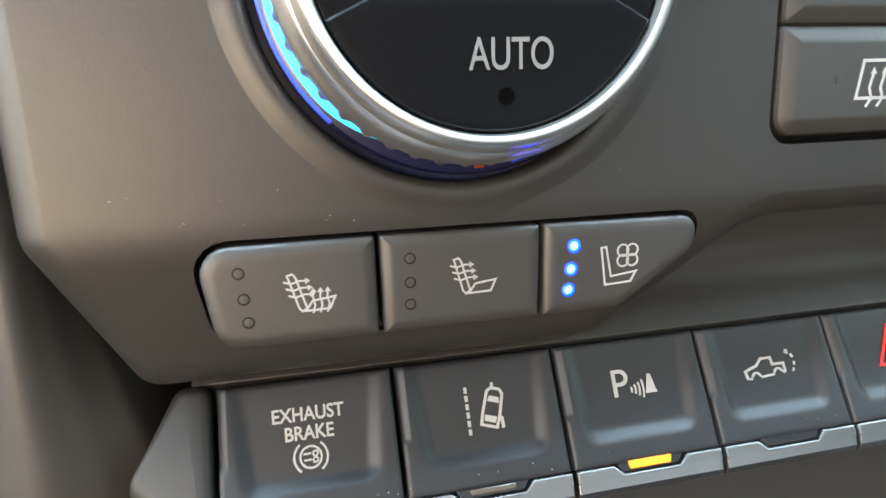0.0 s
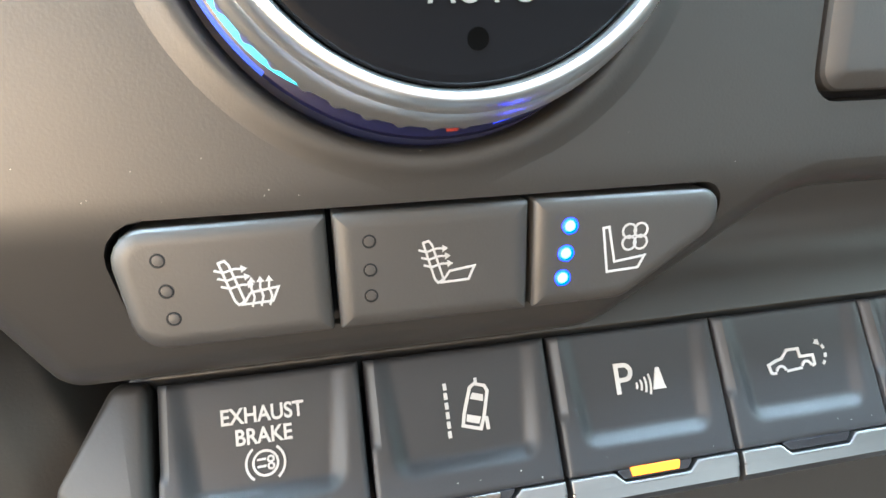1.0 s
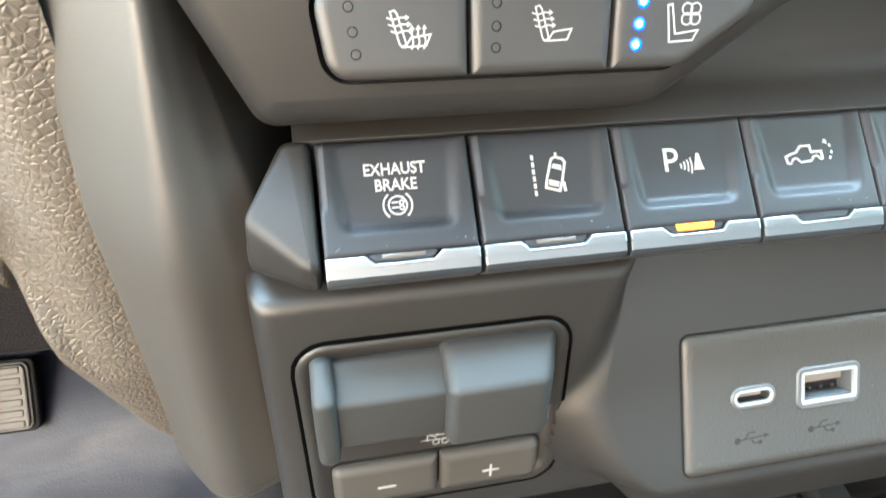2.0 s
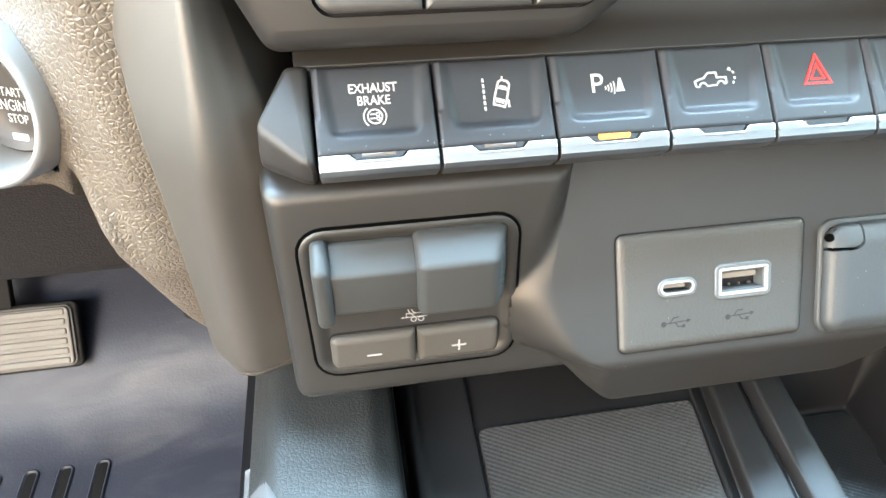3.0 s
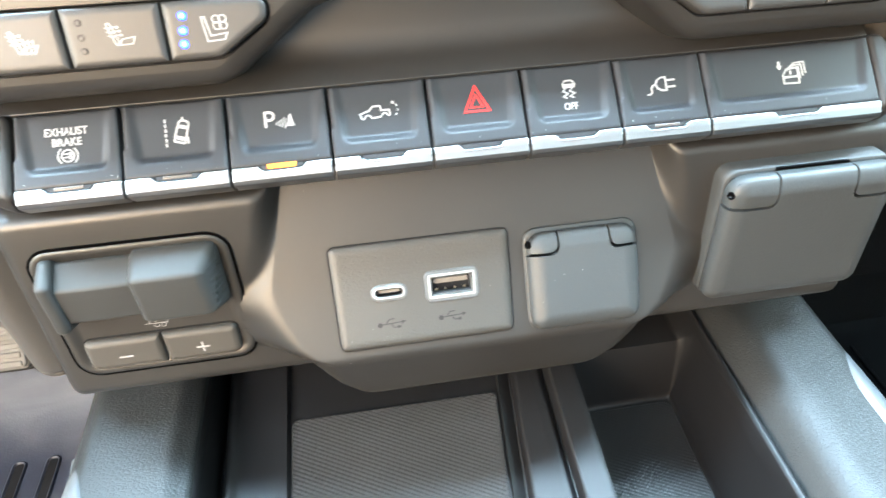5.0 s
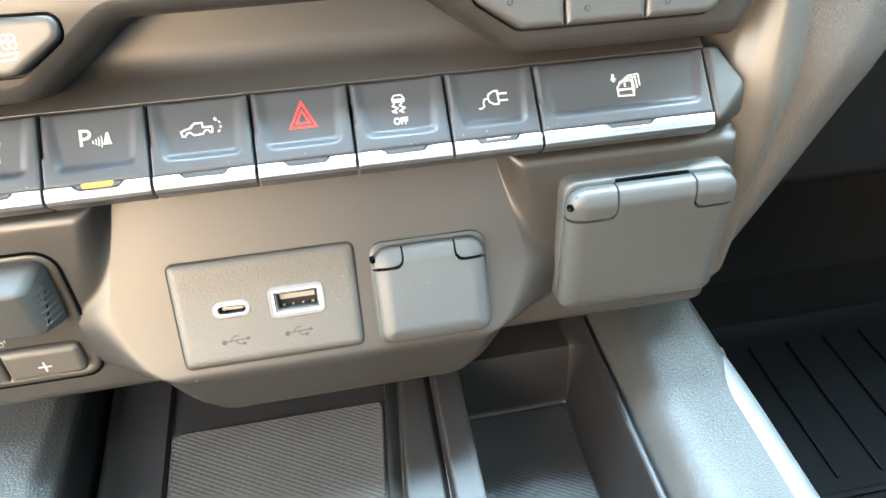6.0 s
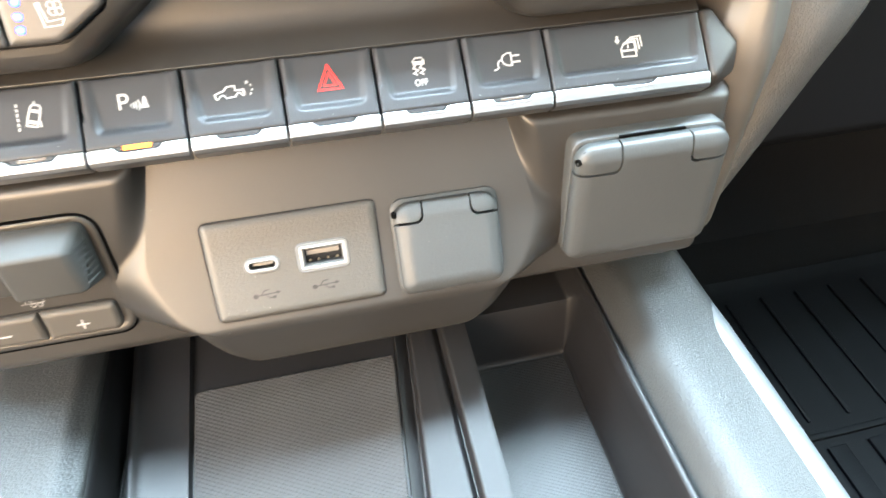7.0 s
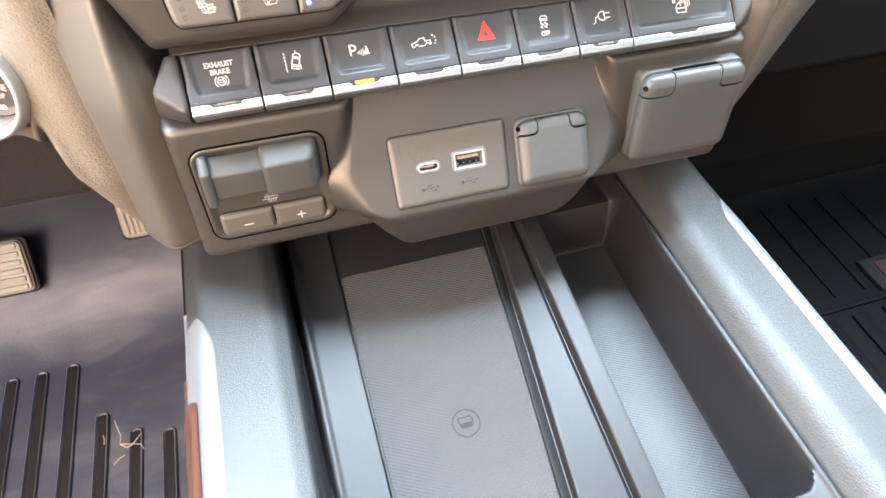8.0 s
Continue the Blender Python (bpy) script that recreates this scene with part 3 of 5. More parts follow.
# ---- the row of switches ----
def key_surface(w, pad_l, pad_r):
    """The top of a key: flat rim, a scooped finger pad that deepens towards the front edge."""
    us = sorted(set([-w / 2, -w / 2 + 0.15, -w / 2 + 0.45, -w / 2 + 1.48, -w / 2 + 1.56, w / 2 - 0.45, w / 2 - 0.15, w / 2] + list(np.linspace(-w / 2 + 0.9, w / 2 - 0.9, int(w * 1.6)))))
    vs = [4.55, 4.7, 5.0] + list(np.linspace(5.5, 26.0, 36)) + [26.4, 26.6]
    rows = []
    for v in vs:
        row = []
        for u in us:
            t = (v - 9) / 17.0
            el = pad_l - 1.6 * t
            er = pad_r + 1.6 * t
            dx = min(u - el, er - u)
            dv = v - 8.3
            r = 2.8
            if dx < r and dv < r:
                d = r - math.hypot(max(0, r - dx), max(0, r - dv))
            else:
                d = min(dx, dv)
            ramp = max(0.0, min(1.0, d / 2.3))
            depth = (1.25 - 0.65 * smooth01(t)) * (0.72 * ramp + 0.28 * smooth01(ramp))
            edge = min(u + w / 2, w / 2 - u, v - 4.55, 26.6 - v)
            rim = 0.45 * (1 - min(1, edge / 0.6)) ** 2
            rim += 0.9 * (1 - min(1, (u + w / 2) / 1.5)) * smooth01((v - 13.2) / 0.8)
            row.append((u * K, v * K, (-depth - rim) * K))
        rows.append(row)
    bm, g = grid(rows)
    loop = [g[0][i] for i in range(len(us))] + [g[j][-1] for j in range(1, len(vs))] + [g[-1][i] for i in range(len(us) - 2, -1, -1)] + [g[j][0] for j in range(len(vs) - 2, 0, -1)]
    low = [bm.verts.new((p.co.x, p.co.y, -9 * K)) for p in loop]
    for i in range(len(loop)):
        j = (i + 1) % len(loop)
        bm.faces.new((loop[i], low[i], low[j], loop[j]))
    return bm


def scoop(v):
    """Depth of the pad's floor below the key's rim."""
    return -(1.25 - 0.65 * smooth01((v - 9) / 17.0))


def icon_exhaust(bm):
    stroke(bm, arc(0, 0, 1.75, 0, 360, 28)[:-1], 0.34, loop=True)
    stroke(bm, arc(0, 0, 2.75, 128, 232), 0.34)
    stroke(bm, arc(0, 0, 2.75, -52, 52), 0.34)
    for y in (0.55, -0.45):
        stroke(bm, [(-1.2, y), (0.1, y + 0.05)], 0.3)
    stroke(bm, arc(0.75, 0.5, 0.42, 0, 360, 10)[:-1], 0.26, loop=True)
    stroke(bm, arc(0.75, -0.5, 0.42, 0, 360, 10)[:-1], 0.26, loop=True)


def turned(pts, cx, cy, deg):
    c, s = math.cos(radians(deg)), math.sin(radians(deg))
    return [(cx + x * c - y * s, cy + x * s + y * c) for x, y in pts]


def icon_lane(bm):
    for i in range(6):
        stroke(bm, [(-3.0, 4.2 - 1.45 * i), (-2.95, 3.15 - 1.45 * i)], 0.55)
    car = lambda p: turned(p, 1.6, 0.2, -17)
    stroke(bm, car([(-1.45, -3.3), (1.45, -3.3), (1.6, -1.4), (1.45, 2.6), (0.8, 3.3), (-0.8, 3.3), (-1.45, 2.6), (-1.6, -1.4)]), 0.5, loop=True)
    fill(bm, car([(-1.1, 0.9), (1.1, 0.9), (0.85, 1.9), (-0.85, 1.9)]))
    fill(bm, car([(-1.0, -2.6), (1.0, -2.6), (1.15, -1.5), (-1.15, -1.5)]))
    stroke(bm, [(2.0, 3.5), (2.05, 4.5)], 0.45)
    stroke(bm, [(3.2, -3.6), (3.1, -1.6)], 0.55)


def icon_park(bm):
    stroke(bm, [(-3.9, -2.3), (-3.9, 2.3), (-2.6, 2.3)] + arc(-2.6, 1.1, 1.2, 90, -90, 8) + [(-3.9, -0.1)], 0.72)
    for i, h in enumerate((0.5, 0.85, 1.2, 1.55)):
        x = -0.55 + i * 0.8
        stroke(bm, arc(x - 1.6, -1.3, 1.6, -28 - i, 28 + i, 6, ry=h * 2.1), 0.3)
    fill(bm, [(2.2, -2.3), (4.6, -2.3), (4.3, -1.6), (3.7, 1.2), (3.1, 1.2)])


def icon_tailgate(bm):
    stroke(bm, [(-5.6, -1.9), (-5.9, -0.4), (-4.6, 0.1), (-3.2, 0.45), (-2.0, 1.75), (0.3, 1.75), (0.45, 0.35), (3.0, 0.35), (3.1, -1.2), (2.5, -1.5)], 0.48)
    stroke(bm, arc(1.5, -1.5, 0.95, 10, 170, 8), 0.42)
    stroke(bm, [(0.5, -1.6), (-2.6, -1.8)], 0.42)
    stroke(bm, arc(-3.6, -1.8, 0.95, 10, 170, 8), 0.42)
    stroke(bm, [(-4.6, -1.9), (-5.6, -1.9)], 0.42)
    for a in (70, 35, 0, -30):
        stroke(bm, arc(3.0, 0.4, 2.6, a, a - 17, 3), 0.42)
    fill(bm, [(3.6, 2.3), (4.6, 2.9), (4.7, 1.9)])


def icon_hazard(bm):
    stroke(bm, [(-3.9, -3.3), (3.9, -3.3), (0, 4.5)], 0.55, loop=True)
    stroke(bm, [(-1.95, -2.05), (1.95, -2.05), (0, 1.85)], 0.42, loop=True)


def icon_traction(bm):
    stroke(bm, [(-1.7, 2.1), (-1.9, 3.1), (-1.1, 4.2), (1.1, 4.2), (1.9, 3.1), (1.7, 2.1)], 0.42, loop=True)
    fill(bm, [(-1.9, 2.3), (1.9, 2.3), (1.9, 3.1), (-1.9, 3.1)])
    for s in (-1.1, 1.1):
        stroke(bm, [(s, 1.8), (s - 0.9, 0.9), (s + 0.7, 0.1), (s - 0.9, -0.8), (s + 0.3, -1.4)], 0.42)


def icon_plug(bm):
    stroke(bm, [(-5.0, -2.6), (-4.0, -2.6), (-3.2, -2.0), (-3.4, -0.9), (-2.9, 0.2), (-1.8, 0.5)], 0.45)
    stroke(bm, [(1.6, -1.6), (1.6, 2.6), (0.2, 2.6), (-1.3, 1.8), (-1.8, 0.5), (-1.3, -0.8), (0.2, -1.6)], 0.5, loop=True)
    for y in (1.6, -0.6):
        stroke(bm, [(1.6, y), (4.6, y)], 0.55)


def icon_windows(bm):
    for k in range(3):
        o = 1.15 * k
        stroke(bm, [(-2.6 + o, 0.2 + 0.9 * k), (-1.2 + o, 1.9 + 0.8 * k), (2.6 + o * 0.9, 2.1 + 0.8 * k), (2.8 + o * 0.9, -1.8 + 0.8 * k)], 0.42)
    stroke(bm, [(-3.0, -0.3), (-1.7, 1.6), (2.2, 1.9), (2.4, -3.2), (-2.9, -3.0)], 0.5, loop=True)
    fill(bm, [(-2.9, -1.4), (2.3, -1.2), (2.3, -0.7), (-2.9, -0.6)])
    stroke(bm, [(-0.3, -0.2), (-0.3, 1.2)], 0.5)
    stroke(bm, [(-3.9, 4.4), (-3.9, 2.8)], 0.8)
    fill(bm, [(-5.0, 2.9), (-2.8, 2.9), (-3.9, 1.6)])


def switch(x0, x1, label, icon, ink, at, lamp, words=()):
    """One key of the row: body, chrome lip, lamp window, printed mark."""
    w = x1 - x0 - 0.85
    c = (x0 + x1) / 2
    t = thing("dash_switch", shift(SW, c, 0), label, "switch", "row of dash switches")
    wide = w > 40
    part("key_cap", key_surface(w, -w / 2 + 3.2, w / 2 - 3.2), KEY, t, smooth=50)
    h, nl = w / 2, (7.3, 5.6) if not wide else (8.6, 6.6)
    lip = rpoly([(-h, -0.6), (h, -0.6), (h, 4.35), (nl[0], 4.35), (nl[1], 2.75), (-nl[1], 2.75), (-nl[0], 4.35), (-h, 4.35)], [0.3, 0.3, 0.2, 0.3, 0.3, 0.3, 0.3, 0.2], 2)
    bm = slab(lip, [(0.1, -7), (0, -1.2), (0.0, -0.1), (0.1, 0.12), (0.3, 0.2)])
    for v in (2.35, 2.15, 0.5, 0.2):
        bmesh.ops.bisect_plane(bm, geom=bm.verts[:] + bm.edges[:] + bm.faces[:], plane_co=(0, v * K, 0), plane_no=(0, 1, 0))
    for q in bm.verts:
        if q.co.z > -3 * K:
            v = q.co.y / K
            q.co.z -= (0.30 * max(0.0, min(1.0, (2.35 - v) / 0.2)) + 0.16 * max(0.0, 2.15 - v) + 0.9 * max(0.0, 0.5 - v)) * K
    part("chrome_lip", bm, CHROME, t, "bright satin chrome front lip", smooth=25)
    part("lamp_window", slab(rpoly([(-nl[0] + 0.4, 4.6), (-nl[1] + 0.1, 3.05), (nl[1] - 0.1, 3.05), (nl[0] - 0.4, 4.6)], 0.3, 2), [(0, -3), (0, -0.35), (0.15, -0.2)]), GLOSSBLACK, t)
    if lamp != "none":
        lens = {"amber": AMBER, "dim": DIMLENS}[lamp]
        bm = bmesh.new()
        if lamp == "amber":
            slab(rpoly([(-4.2, 3.35), (3.9, 3.35), (4.4, 4.75), (-4.5, 4.75)], 0.3, 2), [(0, -1), (0, -0.1), (0.15, 0.05)], bm)
        else:
            slab(rpoly([(-3.9, 3.5), (3.9, 3.5), (4.3, 4.4), (-4.3, 4.4)], 0.3, 2), [(0, -1), (0, -0.15), (0.15, -0.05)], bm)
        part("indicator_lamp", bm, lens, t, "lit amber indicator bar" if lamp == "amber" else "unlit indicator bar")
    if icon:
        bm = bmesh.new()
        icon(bm)
        lift = min(scoop(at[1] + 3.5), scoop(at[1])) + 0.16
        bmesh.ops.transform(bm, matrix=Matrix.Translation((at[0] * K, at[1] * K, lift * K)) @ Matrix.Rotation(math.atan(0.65 / 17 * 1.3), 4, "X"), verts=bm.verts)
        part("printed_symbol", bm, ink, t)["kind"] = "stuff"
    for body, size, u, v, wd in words:
        o = letters("lettering", body, size, 0, 0, 0.02, INK, t, wd, bold=0.02)
        o.data.transform(Matrix.Translation((u * K, v * K, (scoop(v) + 0.16) * K)) @ Matrix.Rotation(math.atan(0.65 / 17 * 1.3), 4, "X"))
    return t


switch(-115, -85, "dark plastic exhaust brake switch with chrome lip", icon_exhaust, INK, (0, 13.7), "dim",
       [("EXHAUST", 3.2, 0, 20.7, 0.86), ("BRAKE", 3.2, 0, 17.6, 0.86)])
switch(-85, -55, "dark plastic lane keeping switch with chrome lip", icon_lane, INK, (0.6, 17.3), "dim")
switch(-55, -25, "dark plastic parking aid switch with lit amber bar", icon_park, INK, (0.3, 18.3), "amber")
switch(-25, 5, "dark plastic tailgate switch with chrome lip", icon_tailgate, INK, (0.4, 17.6), "none")
switch(5, 35, "dark plastic hazard switch with red warning triangle", icon_hazard, REDINK, (0.3, 18.0), "none")
switch(35, 65, "dark plastic traction control switch with chrome lip", icon_traction, INK, (0, 17.3), "none", [("OFF", 3.0, 0, 13.2, 0.85)])
switch(65, 94, "dark plastic power outlet switch with plug symbol", icon_plug, INK, (0.6, 17.0), "dim")
switch(94, 153, "wide dark plastic window switch with chrome lip", icon_windows, INK, (1.0, 16.6), "none")


def end_cap(s):
    """Faceted block: a flat top beside the keys that breaks down to the side and to the front."""
    top = [(-115.4, 27.4, 0.3), (-115.4, 2.6, 0.3), (-118.2, 2.9, 0.2), (-129.0, 14.0, -0.9), (-120.6, 27.6, -0.2)]
    low = [(-115.4, 28.0, -16), (-115.4, -0.6, -4.5), (-118.0, -0.4, -5.0), (-129.4, 5.4, -6.5), (-121.0, 28.6, -16)]
    base = [(-115.4, 28.0, -22), (-115.4, 1.6, -18), (-118.0, 1.5, -18), (-128.4, 7.0, -20), (-121.0, 28.6, -22)]
    flip = (lambda p: p) if s < 0 else (lambda p: (2 * MID / K - p[0], p[1], p[2]))
    bm = bmesh.new()
    rings = [[bm.verts.new(Vector(flip(p)) * K) for p in ring] for ring in (base, low, top)]
    for a, b in zip(rings, rings[1:]):
        for i in range(5):
            bm.faces.new((a[i], a[(i + 1) % 5], b[(i + 1) % 5], b[i]))
    bm.faces.new(rings[2])
    bmesh.ops.recalc_face_normals(bm, faces=bm.faces)
    bmesh.ops.bevel(bm, geom=list(bm.edges), offset=0.0018, segments=4, profile=0.5, affect="EDGES")
    solo("switch_row_end_cap", bm, CAPS, "dark faceted plastic end cap beside the switch row", "end cap", m=SW, smooth=40)


end_cap(-1)
end_cap(1)


# ---- seat buttons in the fascia ----
def icon_seat(bm, cushion=True, back_lines=True):
    stroke(bm, [(-2.3, 3.0), (-1.6, 3.2), (-1.2, 2.7), (0.1, -1.9), (-0.6, -2.3), (-1.0, -1.8)], 0.27, loop=True)
    stroke(bm, [(-0.1, -2.3), (0.9, -0.9), (4.1, -0.5), (3.3, -2.2)], 0.28, loop=True)
    if back_lines:
        for y in (1.9, 0.9, -0.1):
            x = -2.9 + (1.9 - y) * 0.28
            stroke(bm, [(x, y + 0.25), (x + 1.0, y - 0.1), (x + 2.2, y + 0.25), (x + 3.2, y + 0.2)], 0.25)
            fill(bm, [(x + 3.0, y + 0.65), (x + 3.0, y - 0.25), (x + 3.7, y + 0.2)])
    if cushion:
        for x in (1.1, 2.1, 3.1):
            stroke(bm, [(x - 0.2, -2.7), (x + 0.15, -1.5), (x - 0.1, -0.4), (x, 0.4)], 0.25)
            fill(bm, [(x - 0.45, 0.3), (x + 0.45, 0.3), (x, 1.0)])


def icon_fan_seat(bm):
    stroke(bm, [(-3.4, 2.9), (-2.6, 3.0), (-1.7, -1.8), (2.6, -1.3), (1.7, -2.9), (-2.7, -3.1)], 0.30, loop=True)
    for a in (45, 135, 225, 315):
        cx, cy = 1.1 + 1.15 * math.cos(radians(a)), 1.4 + 1.15 * math.sin(radians(a))
        stroke(bm, arc(cx, cy, 0.95, 0, 360, 12)[:-1], 0.27, loop=True)


def seat_button(pts, radii, label, leds, lit, icon, at, sided):
    c = sum(p[0] for p in pts) / len(pts)
    t = thing("seat_button", shift(SEAT, c, 6.8), label, "button", sided)
    o = rpoly([(p[0] - c, p[1] - 6.8) for p in pts], radii)
    part("button_cap", slab(o, [(0, -6), (0, -0.55), (0.12, -0.2), (0.5, 0.1), (1.5, 0.32), (2.0, 0.35)]), BUTTON, t, smooth=40)
    for u, v in leds:
        bm = lathe([(0.88 + 0.2 * lit, 0.1), (0.86 + 0.2 * lit, 0.42), (0.66 + 0.1 * lit, 0.44 + 0.1 * lit), (0.64 + 0.1 * lit, 0.3)], u - c, v - 6.8, 20)
        # unlit: a dark outline; lit: a glowing ring in place of lens bloom
        part("lamp_ring", bm, GAP if not lit else HALO, t)
        part("indicator_lamp", lathe([(0.64 + 0.1 * lit, 0.2), (0.62 + 0.1 * lit, 0.40), (0.45, 0.43 + 0.2 * lit), (0.15, 0.44 + 0.25 * lit)], u - c, v - 6.8, 16, lid=True), BLUE if lit else BUTTON, t, "lit blue indicator" if lit else "unlit indicator")
    if icon:
        bm = bmesh.new()
        icon(bm)
        bmesh.ops.transform(bm, matrix=Matrix.Translation(((at[0] - c) * K, (at[1] - 6.8) * K, 0.38 * K)), verts=bm.verts)
        part("printed_symbol", bm, INK, t)["kind"] = "stuff"
    return t


B1 = ([(-112.3, 14.0), (-110.3, -0.7), (-87.7, -0.7), (-87.7, 14.0)], [4, 4, 0.4, 0.4])
B2 = ([(-87.0, -0.7), (-62.9, -0.7), (-62.6, 13.8), (-87.0, 14.0)], 0.4)
B3 = ([(-62.2, -0.7), (-49.3, -0.7), (-35.8, 8.0), (-35.8, 13.4), (-61.9, 13.8)], [0.4, 5, 4, 2.5, 0.4])
seat_button(*B1, "dark plastic heated seat and backrest button", [(-106.6, 10.3), (-106.2, 6.6), (-105.9, 3.2)], False, lambda b: icon_seat(b), (-97.9, 6.4), "driver seat buttons")
seat_button(*B2, "dark plastic heated backrest button", [(-82.8, 10.4), (-82.9, 6.8), (-83.0, 3.5)], False, lambda b: icon_seat(b, False), (-74.0, 6.6), "driver seat buttons")
seat_button(*B3, "dark plastic ventilated seat button with lit blue lamps", [(-57.2, 10.1), (-57.7, 6.5), (-58.1, 3.2)], True, icon_fan_seat, (-49.2, 6.5), "driver seat buttons")
for (pts, rr), leds in ((B1, [(-94, 10.5), (-94, 6.9), (-94, 3.5)]), (B2, [(-69, 10.4), (-69, 6.8), (-69, 3.5)]), (B3, [(-46, 10.1), (-46, 6.8)])):
    r2 = rr[::-1] if isinstance(rr, list) else rr
    seat_button(mirror(pts)[::-1], r2, "dark plastic passenger seat button", mirror(leds), False, None, (0, 0), "passenger seat buttons")


# ---- climate buttons and dial ----
def defrost_button(v0, v1, symbol):
    t = thing("climate_button", shift(SEAT, 0, v0), "dark plastic climate button with a sloping rim", "button", "climate buttons")
    part("button_cap", slab(rrect(-22.4, -0.6, 17.5, v1 - v0, [3.2 if symbol else 0.8, 0.8, 0.8, 0.8]), [(0, -6), (0, -0.6), (0.3, 0), (2.2, 1.0), (2.8, 1.1)]), BUTTON, t, smooth=25)
    if symbol:
        part("indicator_lamp", lathe([(0.9, 0.9), (0.9, 1.2), (0.6, 1.22), (0.2, 1.2)], -12.0, 8.2, 16, lid=True), BUTTON, t, "unlit indicator")
        bm = bmesh.new()
        stroke(bm, [(-8.6, 5.0), (-7.6, 10.9), (2.6, 10.9), (3.6, 5.0)], 0.5, loop=True)
        for i in range(4):
            x = -5.8 + i * 2.2
            stroke(bm, [(x - 0.7, 3.6), (x + 0.3, 5.0), (x - 0.3, 6.6), (x + 0.3, 9.0)], 0.45)
            fill(bm, [(x - 0.3, 8.8), (x + 0.9, 8.8), (x + 0.3, 9.9)])
        bmesh.ops.transform(bm, matrix=Matrix.Translation((0, 0, 1.12 * K)), verts=bm.verts)
        part("printed_symbol", bm, INK, t)


defrost_button(25.7, 42.2, True)
defrost_button(42.9, 60.5, False)


def dial():
    cu, cv = -73.8, 49.6
    t = thing("climate_dial", shift(SEAT, cu, cv), "round chrome temperature dial with black centre", "dial")
    part("bezel", lathe([(34.0, -0.12), (33.2, 0.0), (32.4, 0.10), (31.6, 0.28), (30.8, 0.44), (30.0, 0.46), (29.4, 0.28), (28.95, -0.1), (28.7, -0.8), (28.6, -4)], 0, 0), DASH, t, smooth=60)
    part("moat", lathe([(29.0, -3), (28.2, -3.4), (26.5, -3.2)], 0, 0), NAVY, t)
    part("light_ring", lathe([(27.6, -2.6), (27.5, 1.2), (27.1, 1.9), (24.0, 2.8)], 0, 0), NAVY, t)
    rows = []
    for k in range(61):
        a = radians(135 + 125 * k / 60)
        out = 26.6 - 2.0 * smooth01((k - 40) / 20)
        rows.append([(r * math.cos(a) * K, r * math.sin(a) * K, (2.08 + (26.95 - r) * 0.24) * K) for r in (out, 0.5 * (out + 24.4), 24.4)])
    part("lit_segment", grid(rows)[0], CYAN, t, "cyan lit segment of the ring")
    part("edge_line", lathe([(27.55, 1.2), (27.45, 1.75), (27.1, 2.0), (26.95, 2.0)], 0, 0, 72, a0=135, a1=226), BLUEEDGE, t)
    part("lit_segment", lathe([(26.7, 2.25), (26.1, 2.45), (25.1, 2.7)], 0, 0, 14, a0=283, a1=299), DEEPBLUE, t, "deep blue lit segment of the ring")
    part("lit_segment", lathe([(26.6, 2.25), (26.1, 2.45), (25.5, 2.6)], 0, 0, 6, a0=271, a1=274), REDLIGHT, t, "small red lit segment of the ring")
    part("knurled_ring", lathe([(24.2, 2.6), (25.2, 4.4), (25.7, 5.6), (25.7, 7.0), (25.6, 8.6)], 0, 0, 480, wave=46, depth=0.40, waved=(1, 2)), BRIGHT, t, "finely scalloped chrome skirt", smooth=60)
    part("chrome_ring", lathe([(25.6, 8.5), (25.4, 10), (24.8, 11.9), (24.2, 13.0), (23.9, 13.2), (23.8, 13.9), (23.3, 15.0), (22.8, 15.6), (22.3, 15.8), (21.8, 15.6), (21.5, 14.4)], 0, 0, 128), BRIGHT, t, smooth=45)
    part("dial_face", slab(circle(0, 0, 21.6, 72), [(0, 6), (0, 13.9), (0.5, 14.2)]), DISC, t)
    ang = [radians(204 + 132 * i / 40) for i in range(41)]
    seg = [(21.3 * math.cos(a), 21.3 * math.sin(a)) for a in ang] + [(14.2, -5.9), (-13.8, -5.9)]
    part("auto_button", slab(rpoly(seg, 0), [(0, 10), (0, 14.6), (0.3, 14.9), (1.0, 15.0)]), DISC, t, "matt black auto button")
    letters("lettering", "AUTO", 5.2, 1.75, -12.6, 15.05, DIMINK, t, 0.72)
    part("sensor_dot", lathe([(1.05, 14.9), (1.0, 15.1), (0.3, 15.05)], 1.0, -17.2, 20, lid=True), HOLE, t)


dial()
solo("dash_trim_strip", slab(rrect(-46, 53.5, -32, 59, 1.2), soft(-4, 3.0, 0.8)), BRIGHT, "short bright chrome trim strip beside the dial", "trim", m=SEAT)


